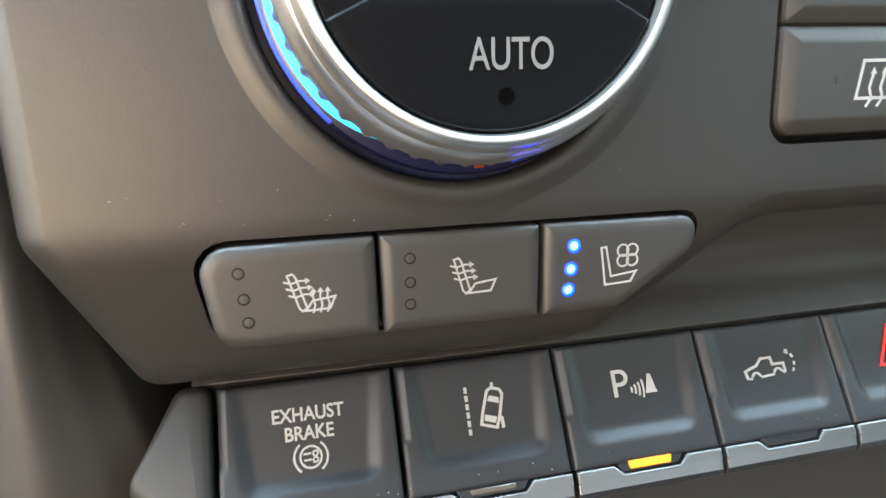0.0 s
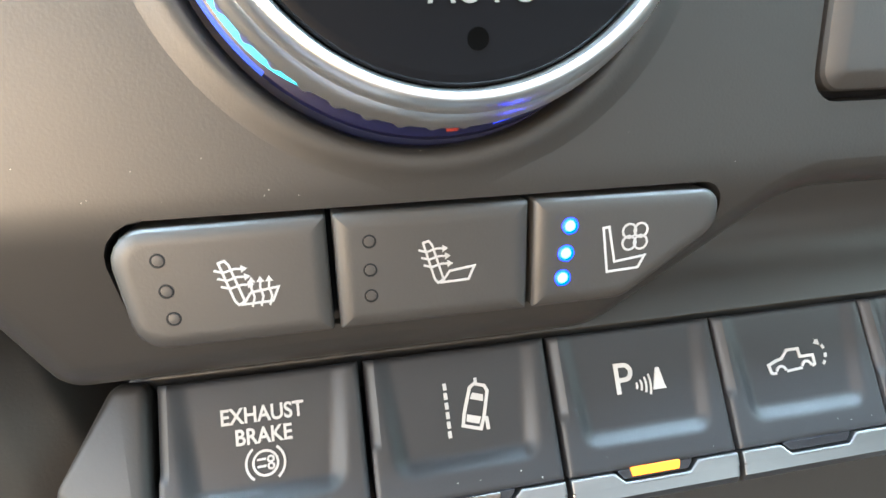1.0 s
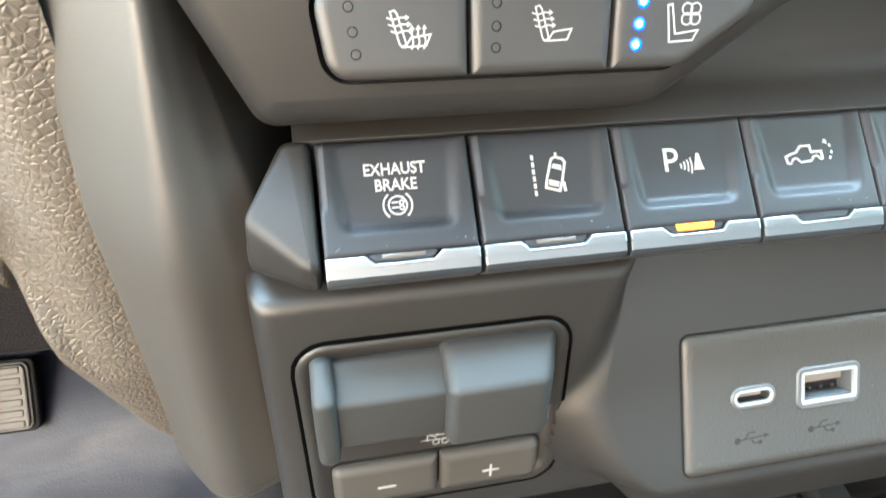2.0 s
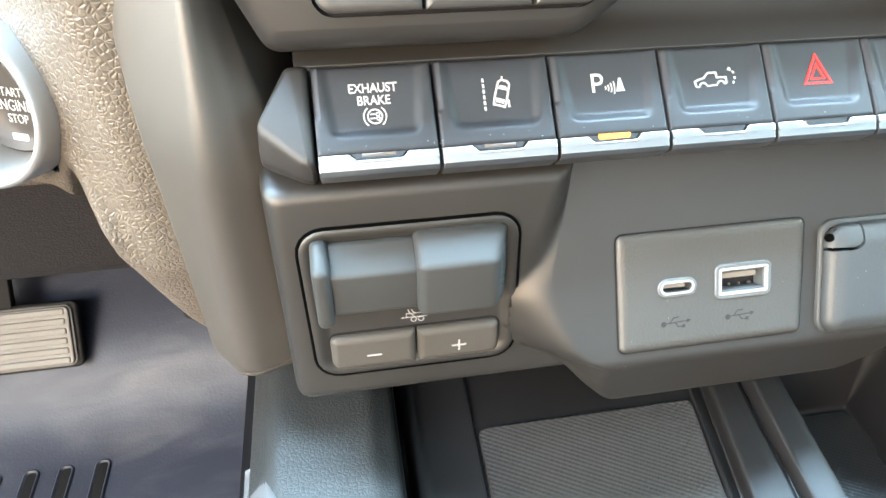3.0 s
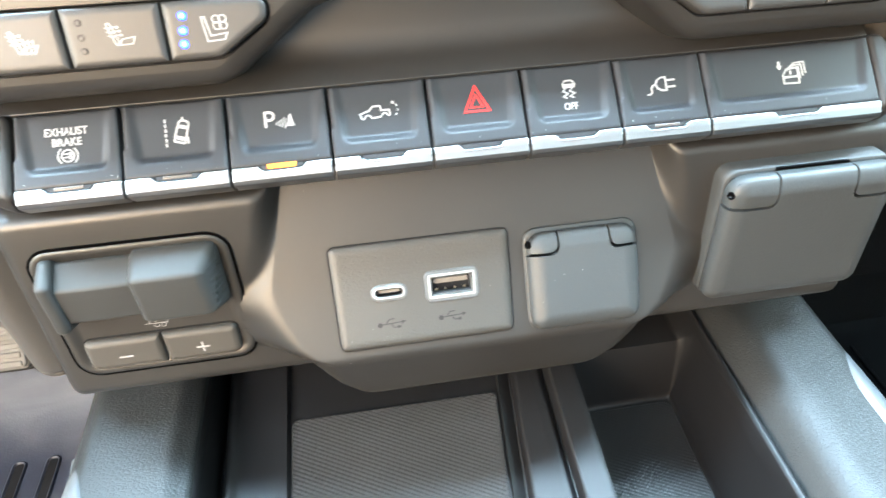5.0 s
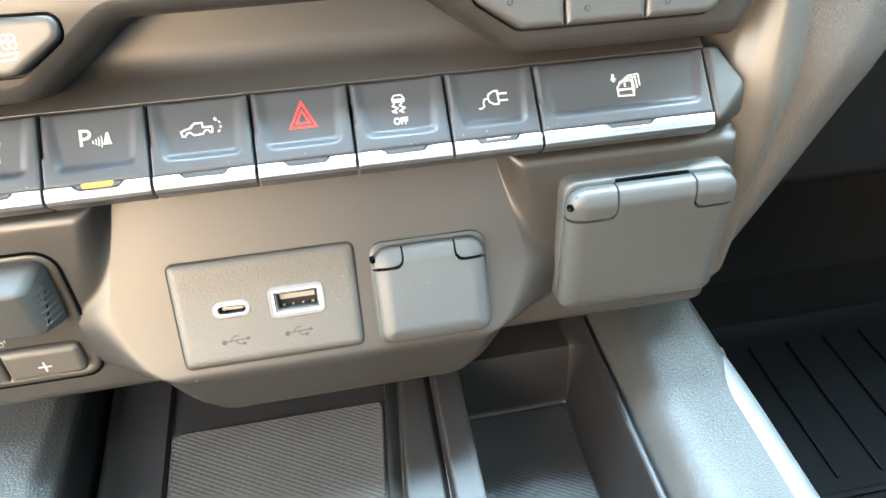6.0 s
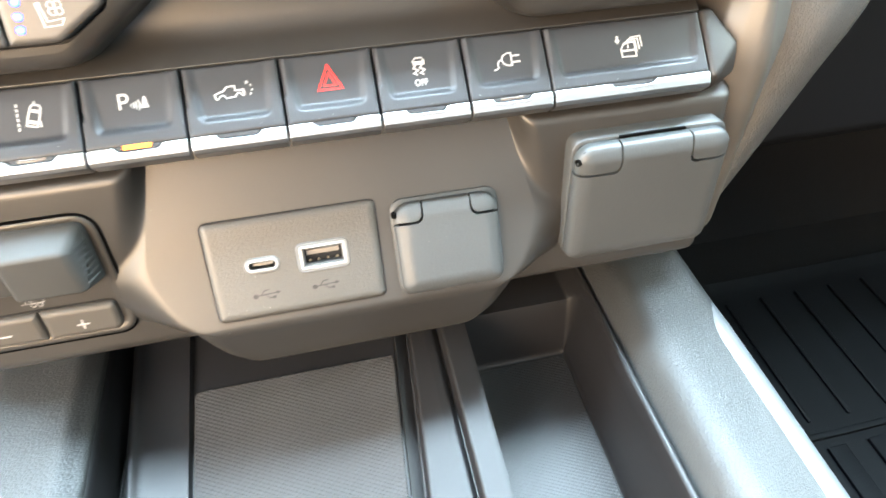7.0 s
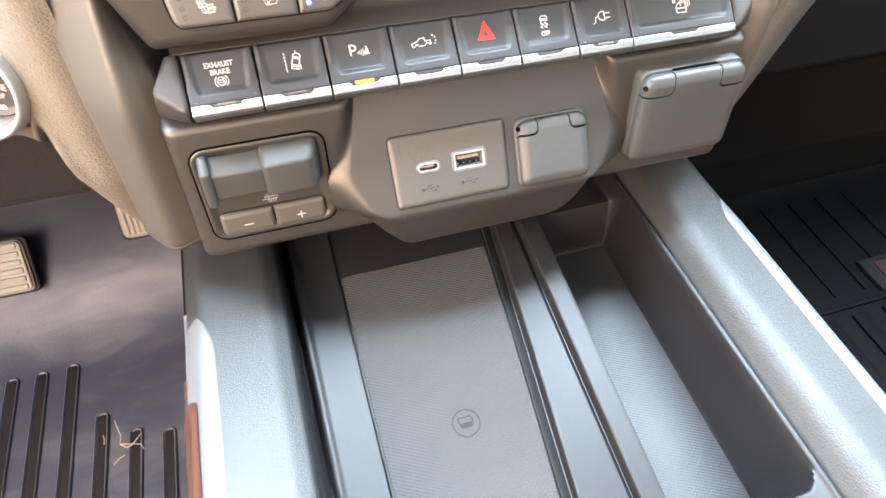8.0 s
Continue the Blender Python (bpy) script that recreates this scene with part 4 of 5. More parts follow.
# ---- trailer brake unit ----
def brake_unit():
    t = thing("trailer_brake_control", shift(BRK, -92, 0), "dark plastic trailer brake control with sliding lever", "brake control")
    o = rpoly([(-31.4, 51.9), (-30.4, 0.9), (30.0, 0.9), (29.6, 51.9)], 7)
    part("gap_seal", slab(o, [(-0.75, -6), (-0.75, 0.36), (0.4, 0.38), (0.6, -3)]), HOLE, t)
    part("frame", slab(o, [(0.1, -5), (0.1, 0.30), (0.3, 0.60), (0.8, 0.80), (1.8, 0.80), (2.8, 0.45), (3.8, -0.15), (4.6, -0.48), (5.4, -0.62)]), DASH, t, "moulded plastic frame", smooth=45)

    def wedge(u0, u1, line, r):
        """A bar along u with a sloped top, a ridge and an upright front."""
        prof = fillet(line, [0, 1.6, 2.2, 2.5, 0], 5, 2)
        bm, vs = grid([[(u * K, p.x * K, p.y * K) for p in prof] for u in (u0, u1)])
        for row in vs:
            bm.faces.new(row)
        bmesh.ops.recalc_face_normals(bm, faces=bm.faces)
        bmesh.ops.bevel(bm, geom=[e for e in bm.edges if abs(e.verts[0].co.x - e.verts[1].co.x) < 1e-7], offset=r * K, segments=4, profile=0.5, affect="EDGES")
        return bm

    part("lever_bar", wedge(-24.4, 1, [(25.5, -4), (27.8, 6.2), (41.2, 7.6), (47.4, 1.0), (47.6, -4)], 0.3), GRIP, t, smooth=50)
    part("lever_stop", wedge(-28.0, -23.2, [(22.5, -4), (25.2, 8.2), (44.0, 9.8), (49.2, 2.2), (49.4, -4)], 2.0), GRIP, t, smooth=50)
    # the grip's end slopes outwards to its base and carries ribs
    bm = wedge(-0.4, 26.4, [(24.5, -4), (26.9, 9.4), (44.0, 11.2), (49.6, 2.6), (49.8, -4)], 2.6)
    for q in bm.verts:
        q.co.x -= 0.42 * max(0.0, q.co.z) * smooth01((q.co.x / K - 12) / 12)
    grip = part("lever_grip", bm, GRIP, t, "thick rounded grip of the lever", smooth=50)
    for k in range(7):
        v = 29.4 + 2.3 * k
        rib = slab(rrect(0, -0.55, 7.2, 0.55, 0.4, 3), [(0, -0.8), (0, 0.02), (0.3, 0.18)])
        to = Matrix(((-0.387, 0, 0.922, (26.4 - 0.42 * 1.4) * K), (0, 1, 0, v * K), (0.922, 0, 0.387, 1.4 * K), (0, 0, 0, 1)))
        bmesh.ops.transform(rib, matrix=to, verts=rib.verts)
        bmesh.ops.recalc_face_normals(rib, faces=rib.faces)
        part("grip_rib", rib, GRIP, grip)
    part("button_well", slab(rrect(-26.7, 2.5, 25.7, 16.3, 3.2), [(0, -2), (0, -0.4)]), GAP, t)
    for u0, u1, sign in ((-26.0, -0.75, "minus"), (-0.15, 25.0, "plus")):
        rr = [3.0, 0.6, 0.6, 2.0] if u0 < -5 else [0.6, 3.0, 2.0, 0.6]
        b = part("gain_button", slab(rrect(u0, 3.2, u1, 15.6, rr), [(0, -5), (0, 0.2), (0.3, 1.0), (1.2, 1.7), (2.2, 1.9)]), GAINKEY, t, smooth=45)
        bm = bmesh.new()
        c = (u0 + u1) / 2
        stroke(bm, [(c - 2.2, 8.4), (c + 2.2, 8.4)], 0.6, 1.98, 1.8)
        if sign == "plus":
            stroke(bm, [(c, 6.3), (c, 10.5)], 0.6, 1.98, 1.8)
        part("printed_symbol", bm, INK, b)
    bm = bmesh.new()
    stroke(bm, [(-4.6, 19.2), (-3.0, 19.2), (-3.0, 20.6), (3.0, 20.6), (3.0, 19.2), (-3.0, 19.2)], 0.22, -0.55, -0.8)
    for x in (-0.9, 1.3):
        stroke(bm, arc(x, 18.3, 0.8, 0, 360, 12)[:-1], 0.22, -0.55, -0.8, loop=True)
    stroke(bm, arc(0.2, 22.2, 1.6, 180, 300, 8), 0.22, -0.55, -0.8)
    stroke(bm, arc(0.2, 22.2, 2.6, 180, 250, 8), 0.22, -0.55, -0.8)
    part("printed_symbol", bm, INK, t)


brake_unit()


# ---- sockets and their covers ----
def usb_panel():
    t = thing("usb_panel", shift(USB, -1.4, 0), "grained dark plastic panel with two charging ports", "usb panel")
    o = rpoly([(-30.7, 36.0), (-30.2, -0.6), (30.3, -0.6), (30.8, 36.0)], 2.2)
    part("gap_seal", slab(o, [(-0.5, -3), (-0.5, 0.2), (0.3, 0.2), (0.5, -3)], close=False), GAP, t)
    plate = slab(o, [(0, -6), (0, 0.45), (0.25, 0.8), (1.3, 1.2), (2.3, 1.38), (2.9, 1.4)])
    plate = cut(plate, [slab(rrect(-16.4, 17.4, -7.4, 20.0, 1.3), [(0, -9), (0, 3)]), slab(rrect(2.3, 15.2, 17.3, 22.4, 0.6), [(0, -9), (0, 3)])])
    part("plate", plate, GRAINED, t, smooth=40)
    c = part("usb_c_bezel", slab(rrect(-18.2, 15.8, -5.6, 21.6, 2.9), [(0, 0.9), (0, 1.6), (0.3, 1.85), (0.9, 1.85), (1.3, 1.5), (1.5, -3)], close=False, open_back=True), USBSHELL, t, "pale oval port bezel")
    part("port_ring", slab(rrect(-18.2, 15.8, -5.6, 21.6, 2.9), [(0.85, 1.5), (0.85, 2.0), (1.0, 2.1), (1.35, 2.1), (1.5, 1.9), (1.55, -3)], close=False, open_back=True), PORTRING, c, "bright inner port ring")
    part("contact_tongue", slab(rrect(-15.4, 18.25, -8.4, 19.35, 0.4), [(0, -3), (0, -0.2)]), TONGUE, c)
    a = part("usb_a_bezel", slab(rrect(0.4, 13.3, 19.2, 24.3, 2.2), [(0, 0.9), (0, 1.55), (0.3, 1.85), (1.3, 1.85), (1.9, 1.6), (2.2, 0.6)], close=False, open_back=True), USBSHELL, t, "pale square port bezel")
    part("port_ring", slab(rrect(0.4, 13.3, 19.2, 24.3, 2.2), [(1.25, 1.5), (1.25, 2.0), (1.4, 2.1), (1.9, 2.1), (2.05, 1.9), (2.1, -1)], close=False, open_back=True), PORTRING, a, "bright inner port ring")
    part("port_lining", slab(rrect(0.4, 13.3, 19.2, 24.3, 2.2), [(2.2, 0.9), (2.3, -6.6)], close=False, open_back=True), GAP, a)
    part("port_shell", slab(rrect(2.6, 15.5, 17.0, 22.1, 0.5), [(0, -6), (0, 1.1), (0.15, 1.2), (0.4, 1.2), (0.5, -6)], close=False, open_back=True), USBSHELL, a)
    part("tongue", slab(rrect(3.9, 19.2, 15.7, 20.9, 0.3), [(0, -6.4), (0, -0.8)]), TONGUE, a)
    for x, w in ((4.3, 0.9), (7.6, 0.6), (11.0, 0.6), (14.2, 1.0)):
        part("contact", slab(rrect(x, 16.3, x + w, 17.0, 0.2, 2), [(0, -6.4), (0, -2.4)]), BRASS, a)
    part("port_floor", slab(rrect(-19, 12, 20, 25, 1), [(0, -8), (0, -6.5)]), GAP, t)
    for x in (-12.0, 9.2):
        bm = bmesh.new()
        stroke(bm, [(x - 4.0, 7.5), (x + 3.6, 7.9)], 0.35, 1.45, 1.2)
        fill(bm, circle(x - 4.2, 7.4, 0.9, 12), 1.45, 1.2)
        fill(bm, [(x + 3.3, 8.6), (x + 3.4, 7.2), (x + 4.8, 8.0)], 1.45, 1.2)
        stroke(bm, [(x - 2.2, 7.6), (x - 1.0, 9.2), (x + 0.8, 9.3)], 0.35, 1.45, 1.2)
        stroke(bm, [(x - 0.6, 7.7), (x + 0.6, 6.2), (x + 2.0, 6.3)], 0.35, 1.45, 1.2)
        fill(bm, [(x + 1.8, 6.8), (x + 1.8, 5.8), (x + 2.8, 5.8), (x + 2.8, 6.8)], 1.45, 1.2)
        part("moulded_symbol", bm, GREYINK, t)


usb_panel()


def socket_cover(m, name, label, w, h, thick, hinge, ear, base, slot):
    """A flap on two round hinge ears over a socket."""
    t = thing(name, m, label, "socket cover")
    part("mount", slab(rrect(-base, -base, w + base, h + base + 0.8, 5), [(0.4, -6), (0.4, 0.9), (0.8, 1.3), (2.6, 1.35), (3.0, 0.6)]), COVER, t, smooth=45)
    notch = h - hinge

    def pillow():
        return slab(rrect(0, 0, w, h, [5, 5, 6.5, 6.5], 7), [(0.4, 1.5), (0, 2.2), (0, thick - 3.6), (0.3, thick - 2.5), (1.0, thick - 1.6), (2.2, thick - 0.95), (4.0, thick - 0.35), (5.2, thick - 0.06), (6.2, thick)])

    def prism(pts, r):
        return slab(rpoly(pts, r, 5), [(0, -4), (0, thick + 4)])

    lo, gl, gr = notch - 0.55, ear + 0.4, w - ear - 0.4
    bay_l = prism([(-4, lo), (gl, lo), (gl, h + 4), (-4, h + 4)], [0.2, 3.2, 0.2, 0.2])
    bay_r = prism([(gr, lo), (w + 4, lo), (w + 4, h + 4), (gr, h + 4)], [3.2, 0.2, 0.2, 0.2])
    part("flap", cut(pillow(), [bay_l, bay_r]), COVER, t, "softly rounded lift-up flap", smooth=50)
    part("seam", slab(rrect(1.8, notch - 4, w - 1.8, h - 1.2, 2.0), [(0, 0), (0, thick - 2.4)]), HOLE, t)
    lo, gl, gr = notch + 0.55, ear - 0.3, w - ear + 0.3
    rest_l = prism([(-4, -4), (w + 4, -4), (w + 4, h + 4), (gl, h + 4), (gl, lo), (-4, lo)], [0.2, 0.2, 0.2, 0.2, 2.8, 0.2])
    rest_r = prism([(-4, -4), (w + 4, -4), (w + 4, lo), (gr, lo), (gr, h + 4), (-4, h + 4)], [0.2, 0.2, 0.2, 2.8, 0.2, 0.2])
    for rest in (rest_l, rest_r):
        part("hinge_ear", cut(pillow(), [rest]), COVER, t, smooth=50)
    if slot:
        part("hinge_slot", slab(rrect(ear + 0.8, h - 0.6, w - ear - 0.8, h + 0.9, 0.5), [(0, 0), (0, 2.2)]), HOLE, t)
    bm = lathe([(1.35, -0.5), (1.3, 0.15), (1.0, 0.2), (0.8, -0.2), (0.4, -0.2)], 0, 0, 20, lid=True)
    bmesh.ops.transform(bm, matrix=Matrix.Translation((0.35 * K, (h - hinge * 0.52) * K, (thick - 2.2) * K)) @ Matrix.Rotation(radians(-62), 4, "Y"), verts=bm.verts)
    part("hinge_pin", bm, HOLE, t)
    return t


socket_cover(shift(USB, 35.0, -1.6, 0), "socket_cover", "grey plastic flap cover over a round power socket", 39.8, 35.0, 6.0, 7.5, 10.8, 0.9, False)
socket_cover(shift(OUT, 100.8, 2.0, 0.0), "outlet_cover", "large grey plastic flap cover over a mains outlet", 61.0, 51.0, 8.0, 10.5, 16.5, 0.6, True)


# ---- centre console ----
def tray_z(x, y):
    """Height of the moulded tray: side groove, flat, ridge, deep well, inner wall."""
    fall = 0.14 * (0.062 - y)
    edge = 0.0325 - 0.085 * (0.062 - y)
    pts = [(-0.1000, 0.574), (-0.0975, 0.572), (-0.0962, 0.546), (-0.0945, 0.546), (-0.0925, 0.5585), (-0.0895, 0.5600), (-0.0870, 0.5575), (-0.0660, 0.5572), (-0.0648, 0.5545), (edge, 0.5545), (edge + 0.0006, 0.5558), (edge + 0.0062, 0.5530), (edge + 0.0070, 0.5534), (edge + 0.0080, 0.5592), (edge + 0.0088, 0.5600), (0.0480, 0.5612), (0.0520, 0.5614), (0.0526, 0.5610),
           (0.0546, 0.5588), (0.0552, 0.5590), (0.0562, 0.5650), (0.0570, 0.5660), (0.0660, 0.5668), (0.0678, 0.5668), (0.0700, 0.5660), (0.1332, 0.5672), (0.1343, 0.5687), (0.1352, 0.5693), (0.1362, 0.5693), (0.1372, 0.5686), (0.1382, 0.5640), (0.1410, 0.5640)]
    z = 0.575
    for (x0, z0), (x1, z1) in zip(pts, pts[1:]):
        if x <= x1:
            z = z0 + (z1 - z0) * (x - x0) / (x1 - x0)
            break
    z -= fall * (1 - smooth01((x - 0.07) / 0.066)) * smooth01((x + 0.0962) / 0.004)
    if x > 0.0685:
        # the well: a rounded opening with a steep left wall and sloping walls elsewhere
        rim = z if y < 0.03 else z + (0.5558 - z) * smooth01((y - 0.03) / 0.03) * (1 - smooth01((x - 0.128) / 0.010))
        floor = 0.5205 - 0.04 * (0.062 - y)
        dl, dr, df, db = (x - 0.0685) / 0.0022, (0.1340 - x) / 0.0062, (y + 0.137) / 0.0105, (0.0760 - y) / 0.0105
        r = 1.6 if df < db else 0.9
        a, b = min(dr, dl), min(df, db)
        if a < r and b < r and dr < dl:
            d = r - math.hypot(r - a, r - b)
        else:
            d = min(a, b)
        d = max(0.0, min(1.0, d))
        z = rim + (floor - rim) * (0.8 * d + 0.2 * smooth01(d))
    return z


def console():
    t = thing("centre_console", Matrix.Translation((0.018, -0.05, FLOOR)), "dark centre console with charging tray and leather side rails", "console")
    inv = Matrix.Translation((-0.018, 0.05, -FLOOR)) @ Matrix.Diagonal((1.012, 1, 1, 1))

    def put(name, bm, mat, label="", smooth=40):
        bmesh.ops.transform(bm, matrix=inv, verts=bm.verts)
        return part(name, bm, mat, t, label, smooth)

    xs = sorted(set([round(v, 5) for v in np.linspace(-0.100, 0.141, 175)] + [-0.0975, -0.0962, -0.093, -0.0915, -0.066, -0.0648, 0.048, 0.052, 0.0526, 0.0546, 0.0552, 0.0562, 0.057, 0.066, 0.0685, 0.0692, 0.0698, 0.0703, 0.0708, 0.074, 0.128, 0.1295, 0.131, 0.1325, 0.134, 0.1343, 0.1348, 0.1352, 0.1357, 0.1362, 0.1367, 0.1372, 0.1377, 0.1382, 0.139]))
    ys = list(np.linspace(0.10, 0.076, 5)) + list(np.linspace(0.0755, 0.055, 24)) + list(np.linspace(0.05, -0.112, 34)) + list(np.linspace(-0.114, -0.142, 36)) + list(np.linspace(-0.15, -0.42, 20))
    left, right = [x for x in xs if x < -0.064], [x for x in xs if x >= 0.048]

    def columns(y):
        """Stations across the tray that follow the slanting edge of the mat."""
        e = 0.0325 - 0.085 * (0.062 - y)
        return left + list(np.linspace(-0.064, e - 0.0005, 40)) + [e + k for k in (0.0, 0.0006, 0.0025, 0.0045, 0.0062, 0.0070, 0.0075, 0.0080, 0.0088)] + list(np.linspace(e + 0.0100, 0.0475, 8)) + right

    bm, _ = grid([[(x, y, tray_z(x, y)) for x in columns(y)] for y in ys])
    put("tray", bm, TRAY, "dark moulded plastic tray", 50)
    # ribbed mat on the floor of the well
    o = rpoly([(72.5, 63.0), (72.5, -124), (126.5, -124), (126.5, 63.0)], 4, 5)
    bm = slab(o, [(0, -1.5), (0, 0.5), (0.3, 0.8)])
    for q in bm.verts:
        q.co.z += 0.5205 - 0.04 * (0.062 - q.co.y)
    put("well_mat", bm, WELLMAT, "ribbed dark rubber mat in the well", 30)
    # charging mat, sunk in the tray
    zf = lambda y: 0.5545 - 0.14 * (0.062 - y)
    o = rpoly([(-0.0640 / K, 62.0), (-0.0640 / K, -150), (31.6 - 0.085 * 212, -150), (31.6, 62.0)], [3, 2, 2, 3], 5)
    bm = slab(o, [(0, -1), (0, 0.9), (0.5, 1.4)])
    for v in bm.verts:
        v.co.z += zf(v.co.y)
    mat = put("charging_mat", bm, WEAVE, "ribbed dark rubber charging mat", 30)
    bm = bmesh.new()
    stroke(bm, arc(0, 0, 7.6, 0, 360, 40)[:-1], 0.7, loop=True, n=0.08)
    stroke(bm, [(-4.0, 3.4), (3.0, 3.4), (4.0, 1.0), (3.0, -2.4), (-3.0, -2.4), (-4.0, 1.0)], 0.7, loop=True, n=0.08)
    fill(bm, [(-3.4, 0.2), (3.4, 0.2), (2.8, -2.0), (-2.8, -2.0)], 0.06)
    bmesh.ops.transform(bm, matrix=inv @ Matrix.Translation((-0.0165, -0.046, zf(-0.046) + 0.0015)) @ Matrix.Rotation(math.atan(0.14), 4, "X"), verts=bm.verts)
    part("moulded_symbol", bm, RUBBERMARK, mat)

    def rail_line(x_in, x_out, s):
        if s > 0:
            return fillet([(x_in, 0.545), (x_in, 0.5655), (x_in + 0.0105, 0.5812), (x_out - 0.010, 0.5768), (x_out, 0.562), (x_out + 0.004, 0.50), (x_out + 0.006, FLOOR - 0.02)], [0, 0.002, 0.016, 0.012, 0.008, 0.02, 0], 5, 4)
        return fillet([(x_in, 0.5690), (x_in, 0.5745), (x_in + s * 0.009, 0.5788), (x_out - s * 0.010, 0.5765), (x_out, 0.562), (x_out + s * 0.004, 0.50), (x_out + s * 0.006, FLOOR - 0.02)], [0, 0.004, 0.01, 0.012, 0.008, 0.02, 0], 5, 4)

    def rail(x_in, x_out, s, front):
        line = rail_line(x_in, x_out, s)
        rows = []
        for y in list(np.linspace(0.13, front, 6)) + list(np.linspace(front - 0.01, -0.42, 30)):
            rows.append([(p.x, y, p.y) for p in line])
        bm, _ = grid(rows)
        return bm

    # added black strip: stands for the shade in the groove beside the left rail
    put("gap_shade", grid([[(-0.0984, y, 0.545), (-0.0986, y, 0.5692)] for y in (0.13, -0.10, -0.42)])[0], HOLE)
    put("left_rail", rail(-0.0985, -0.1548, -1, 0.07), LEATHER, "padded black leather-grained side rail", 60)
    put("right_rail", rail(0.1385, 0.1990, 1, 0.07), LEATHER, "padded black leather-grained side rail", 60)

    def trim(x_in, x_out, s, y0, width):
        """Silver strip over the rail's outer edge with a swept front end."""
        line = [p for p in rail_line(x_in, x_out, s) if p.y > 0.548]
        rows = []
        for i in range(60):
            y = y0 - 0.002 - 0.46 * (i / 59) ** 1.8
            g = math.sin(0.5 * math.pi * min(1.0, (y0 - y) / 0.040))
            xi = x_out - s * width * g
            z_side = 0.548 + 0.014 * (1 - g)
            pts = []
            for k in range(15):
                t = k / 14
                if t < 0.6:
                    x = xi + (x_out - s * 0.0002 - xi) * t / 0.6
                    q = min(((abs(p.x - x), p) for p in line if p.y > 0.558), key=lambda e: e[0])[1]
                    z = q.y if abs(q.x - x) < 1e-6 else np.interp(s * x, [s * p.x for p in line[8:]], [p.y for p in line[8:]])
                    lift = (0.0011 if k else -0.0008) * g - 0.0012 * (1 - g)
                    pts.append((x, float(z) + lift))
                else:
                    z = 0.563 - (0.563 - z_side) * (t - 0.6) / 0.4
                    pts.append((x_out + s * (0.0012 * g - 0.0015 * (1 - g) + 0.003 * (t - 0.6) / 0.4), z))
            rows.append([(x, y, z) for x, z in pts])
        return grid(rows)[0]

    put("silver_strip", trim(-0.0985, -0.1548, -1, 0.057, 0.0180), SILVER, "silver metallic trim strip", 60)
    put("silver_strip", trim(0.1385, 0.1990, 1, 0.058, 0.0195), SILVER, "silver metallic trim strip", 60)
    for x, s in ((-0.1545, -1), (0.2025, 1)):
        rows = []
        for y in list(np.linspace(0.030, -0.02, 16)) + list(np.linspace(-0.04, -0.42, 10)):
            up = smooth01((0.030 - y) / 0.045)
            lap = up if s < 0 else 0.55 * up
            rows.append([(x + s * dx, y, z) for dx, z in ((0.0035 - 0.0085 * lap, 0.541 + 0.0312 * lap), (0.0050 - 0.0065 * lap, 0.539 + 0.0300 * lap), (0.0060 - 0.0020 * lap, 0.537 + 0.0240 * lap), (0.0115, 0.530), (0.0190, 0.500), (0.0215, 0.484), (0.0200, 0.480))])
        put("wood_panel", grid(rows)[0], WOOD, "reddish brown wood veneer side panel", 60)
    # side skirts, with the footwell shade in their colour
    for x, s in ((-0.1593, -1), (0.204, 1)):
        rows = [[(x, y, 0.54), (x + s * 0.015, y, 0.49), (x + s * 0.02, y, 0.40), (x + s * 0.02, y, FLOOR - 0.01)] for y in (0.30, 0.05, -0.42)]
        put("side_skirt", grid(rows)[0], SHADEDTRIM)


console()


# ---- driver's side ----
def start_button():
    t = thing("engine_start_button", START, "round engine start button with wide silver ring", "button")
    part("ring", lathe([(23.5, -10), (23.3, -1), (23.0, 0.6), (22.2, 1.3), (21.2, 1.0), (19.5, -2.6), (18.2, -13.2), (17.9, -14.4), (17.6, -17)], 0, 0, 72), RINGSILVER, t, "wide satin silver ring", 60)
    part("button_face", slab(circle(0, 0, 17.6, 60), [(0, -18), (0, -15.2), (0.8, -14.4), (4, -13.9)]), STARTFACE, t)
    letters("lettering", "START", 3.6, 1.8, 0.6, -13.85, INK, t, 0.75)
    letters("lettering", "ENGINE", 4.5, 2.1, -3.2, -13.85, INK, t, 0.72)
    letters("lettering", "STOP", 3.7, 2.8, -7.0, -13.85, INK, t, 0.72)
    part("indicator_lamp", slab(rrect(-0.6, -13.4, 4.6, -11.3, 0.5), [(0, -14.6), (0, -13.8)]), INK, t)


start_button()


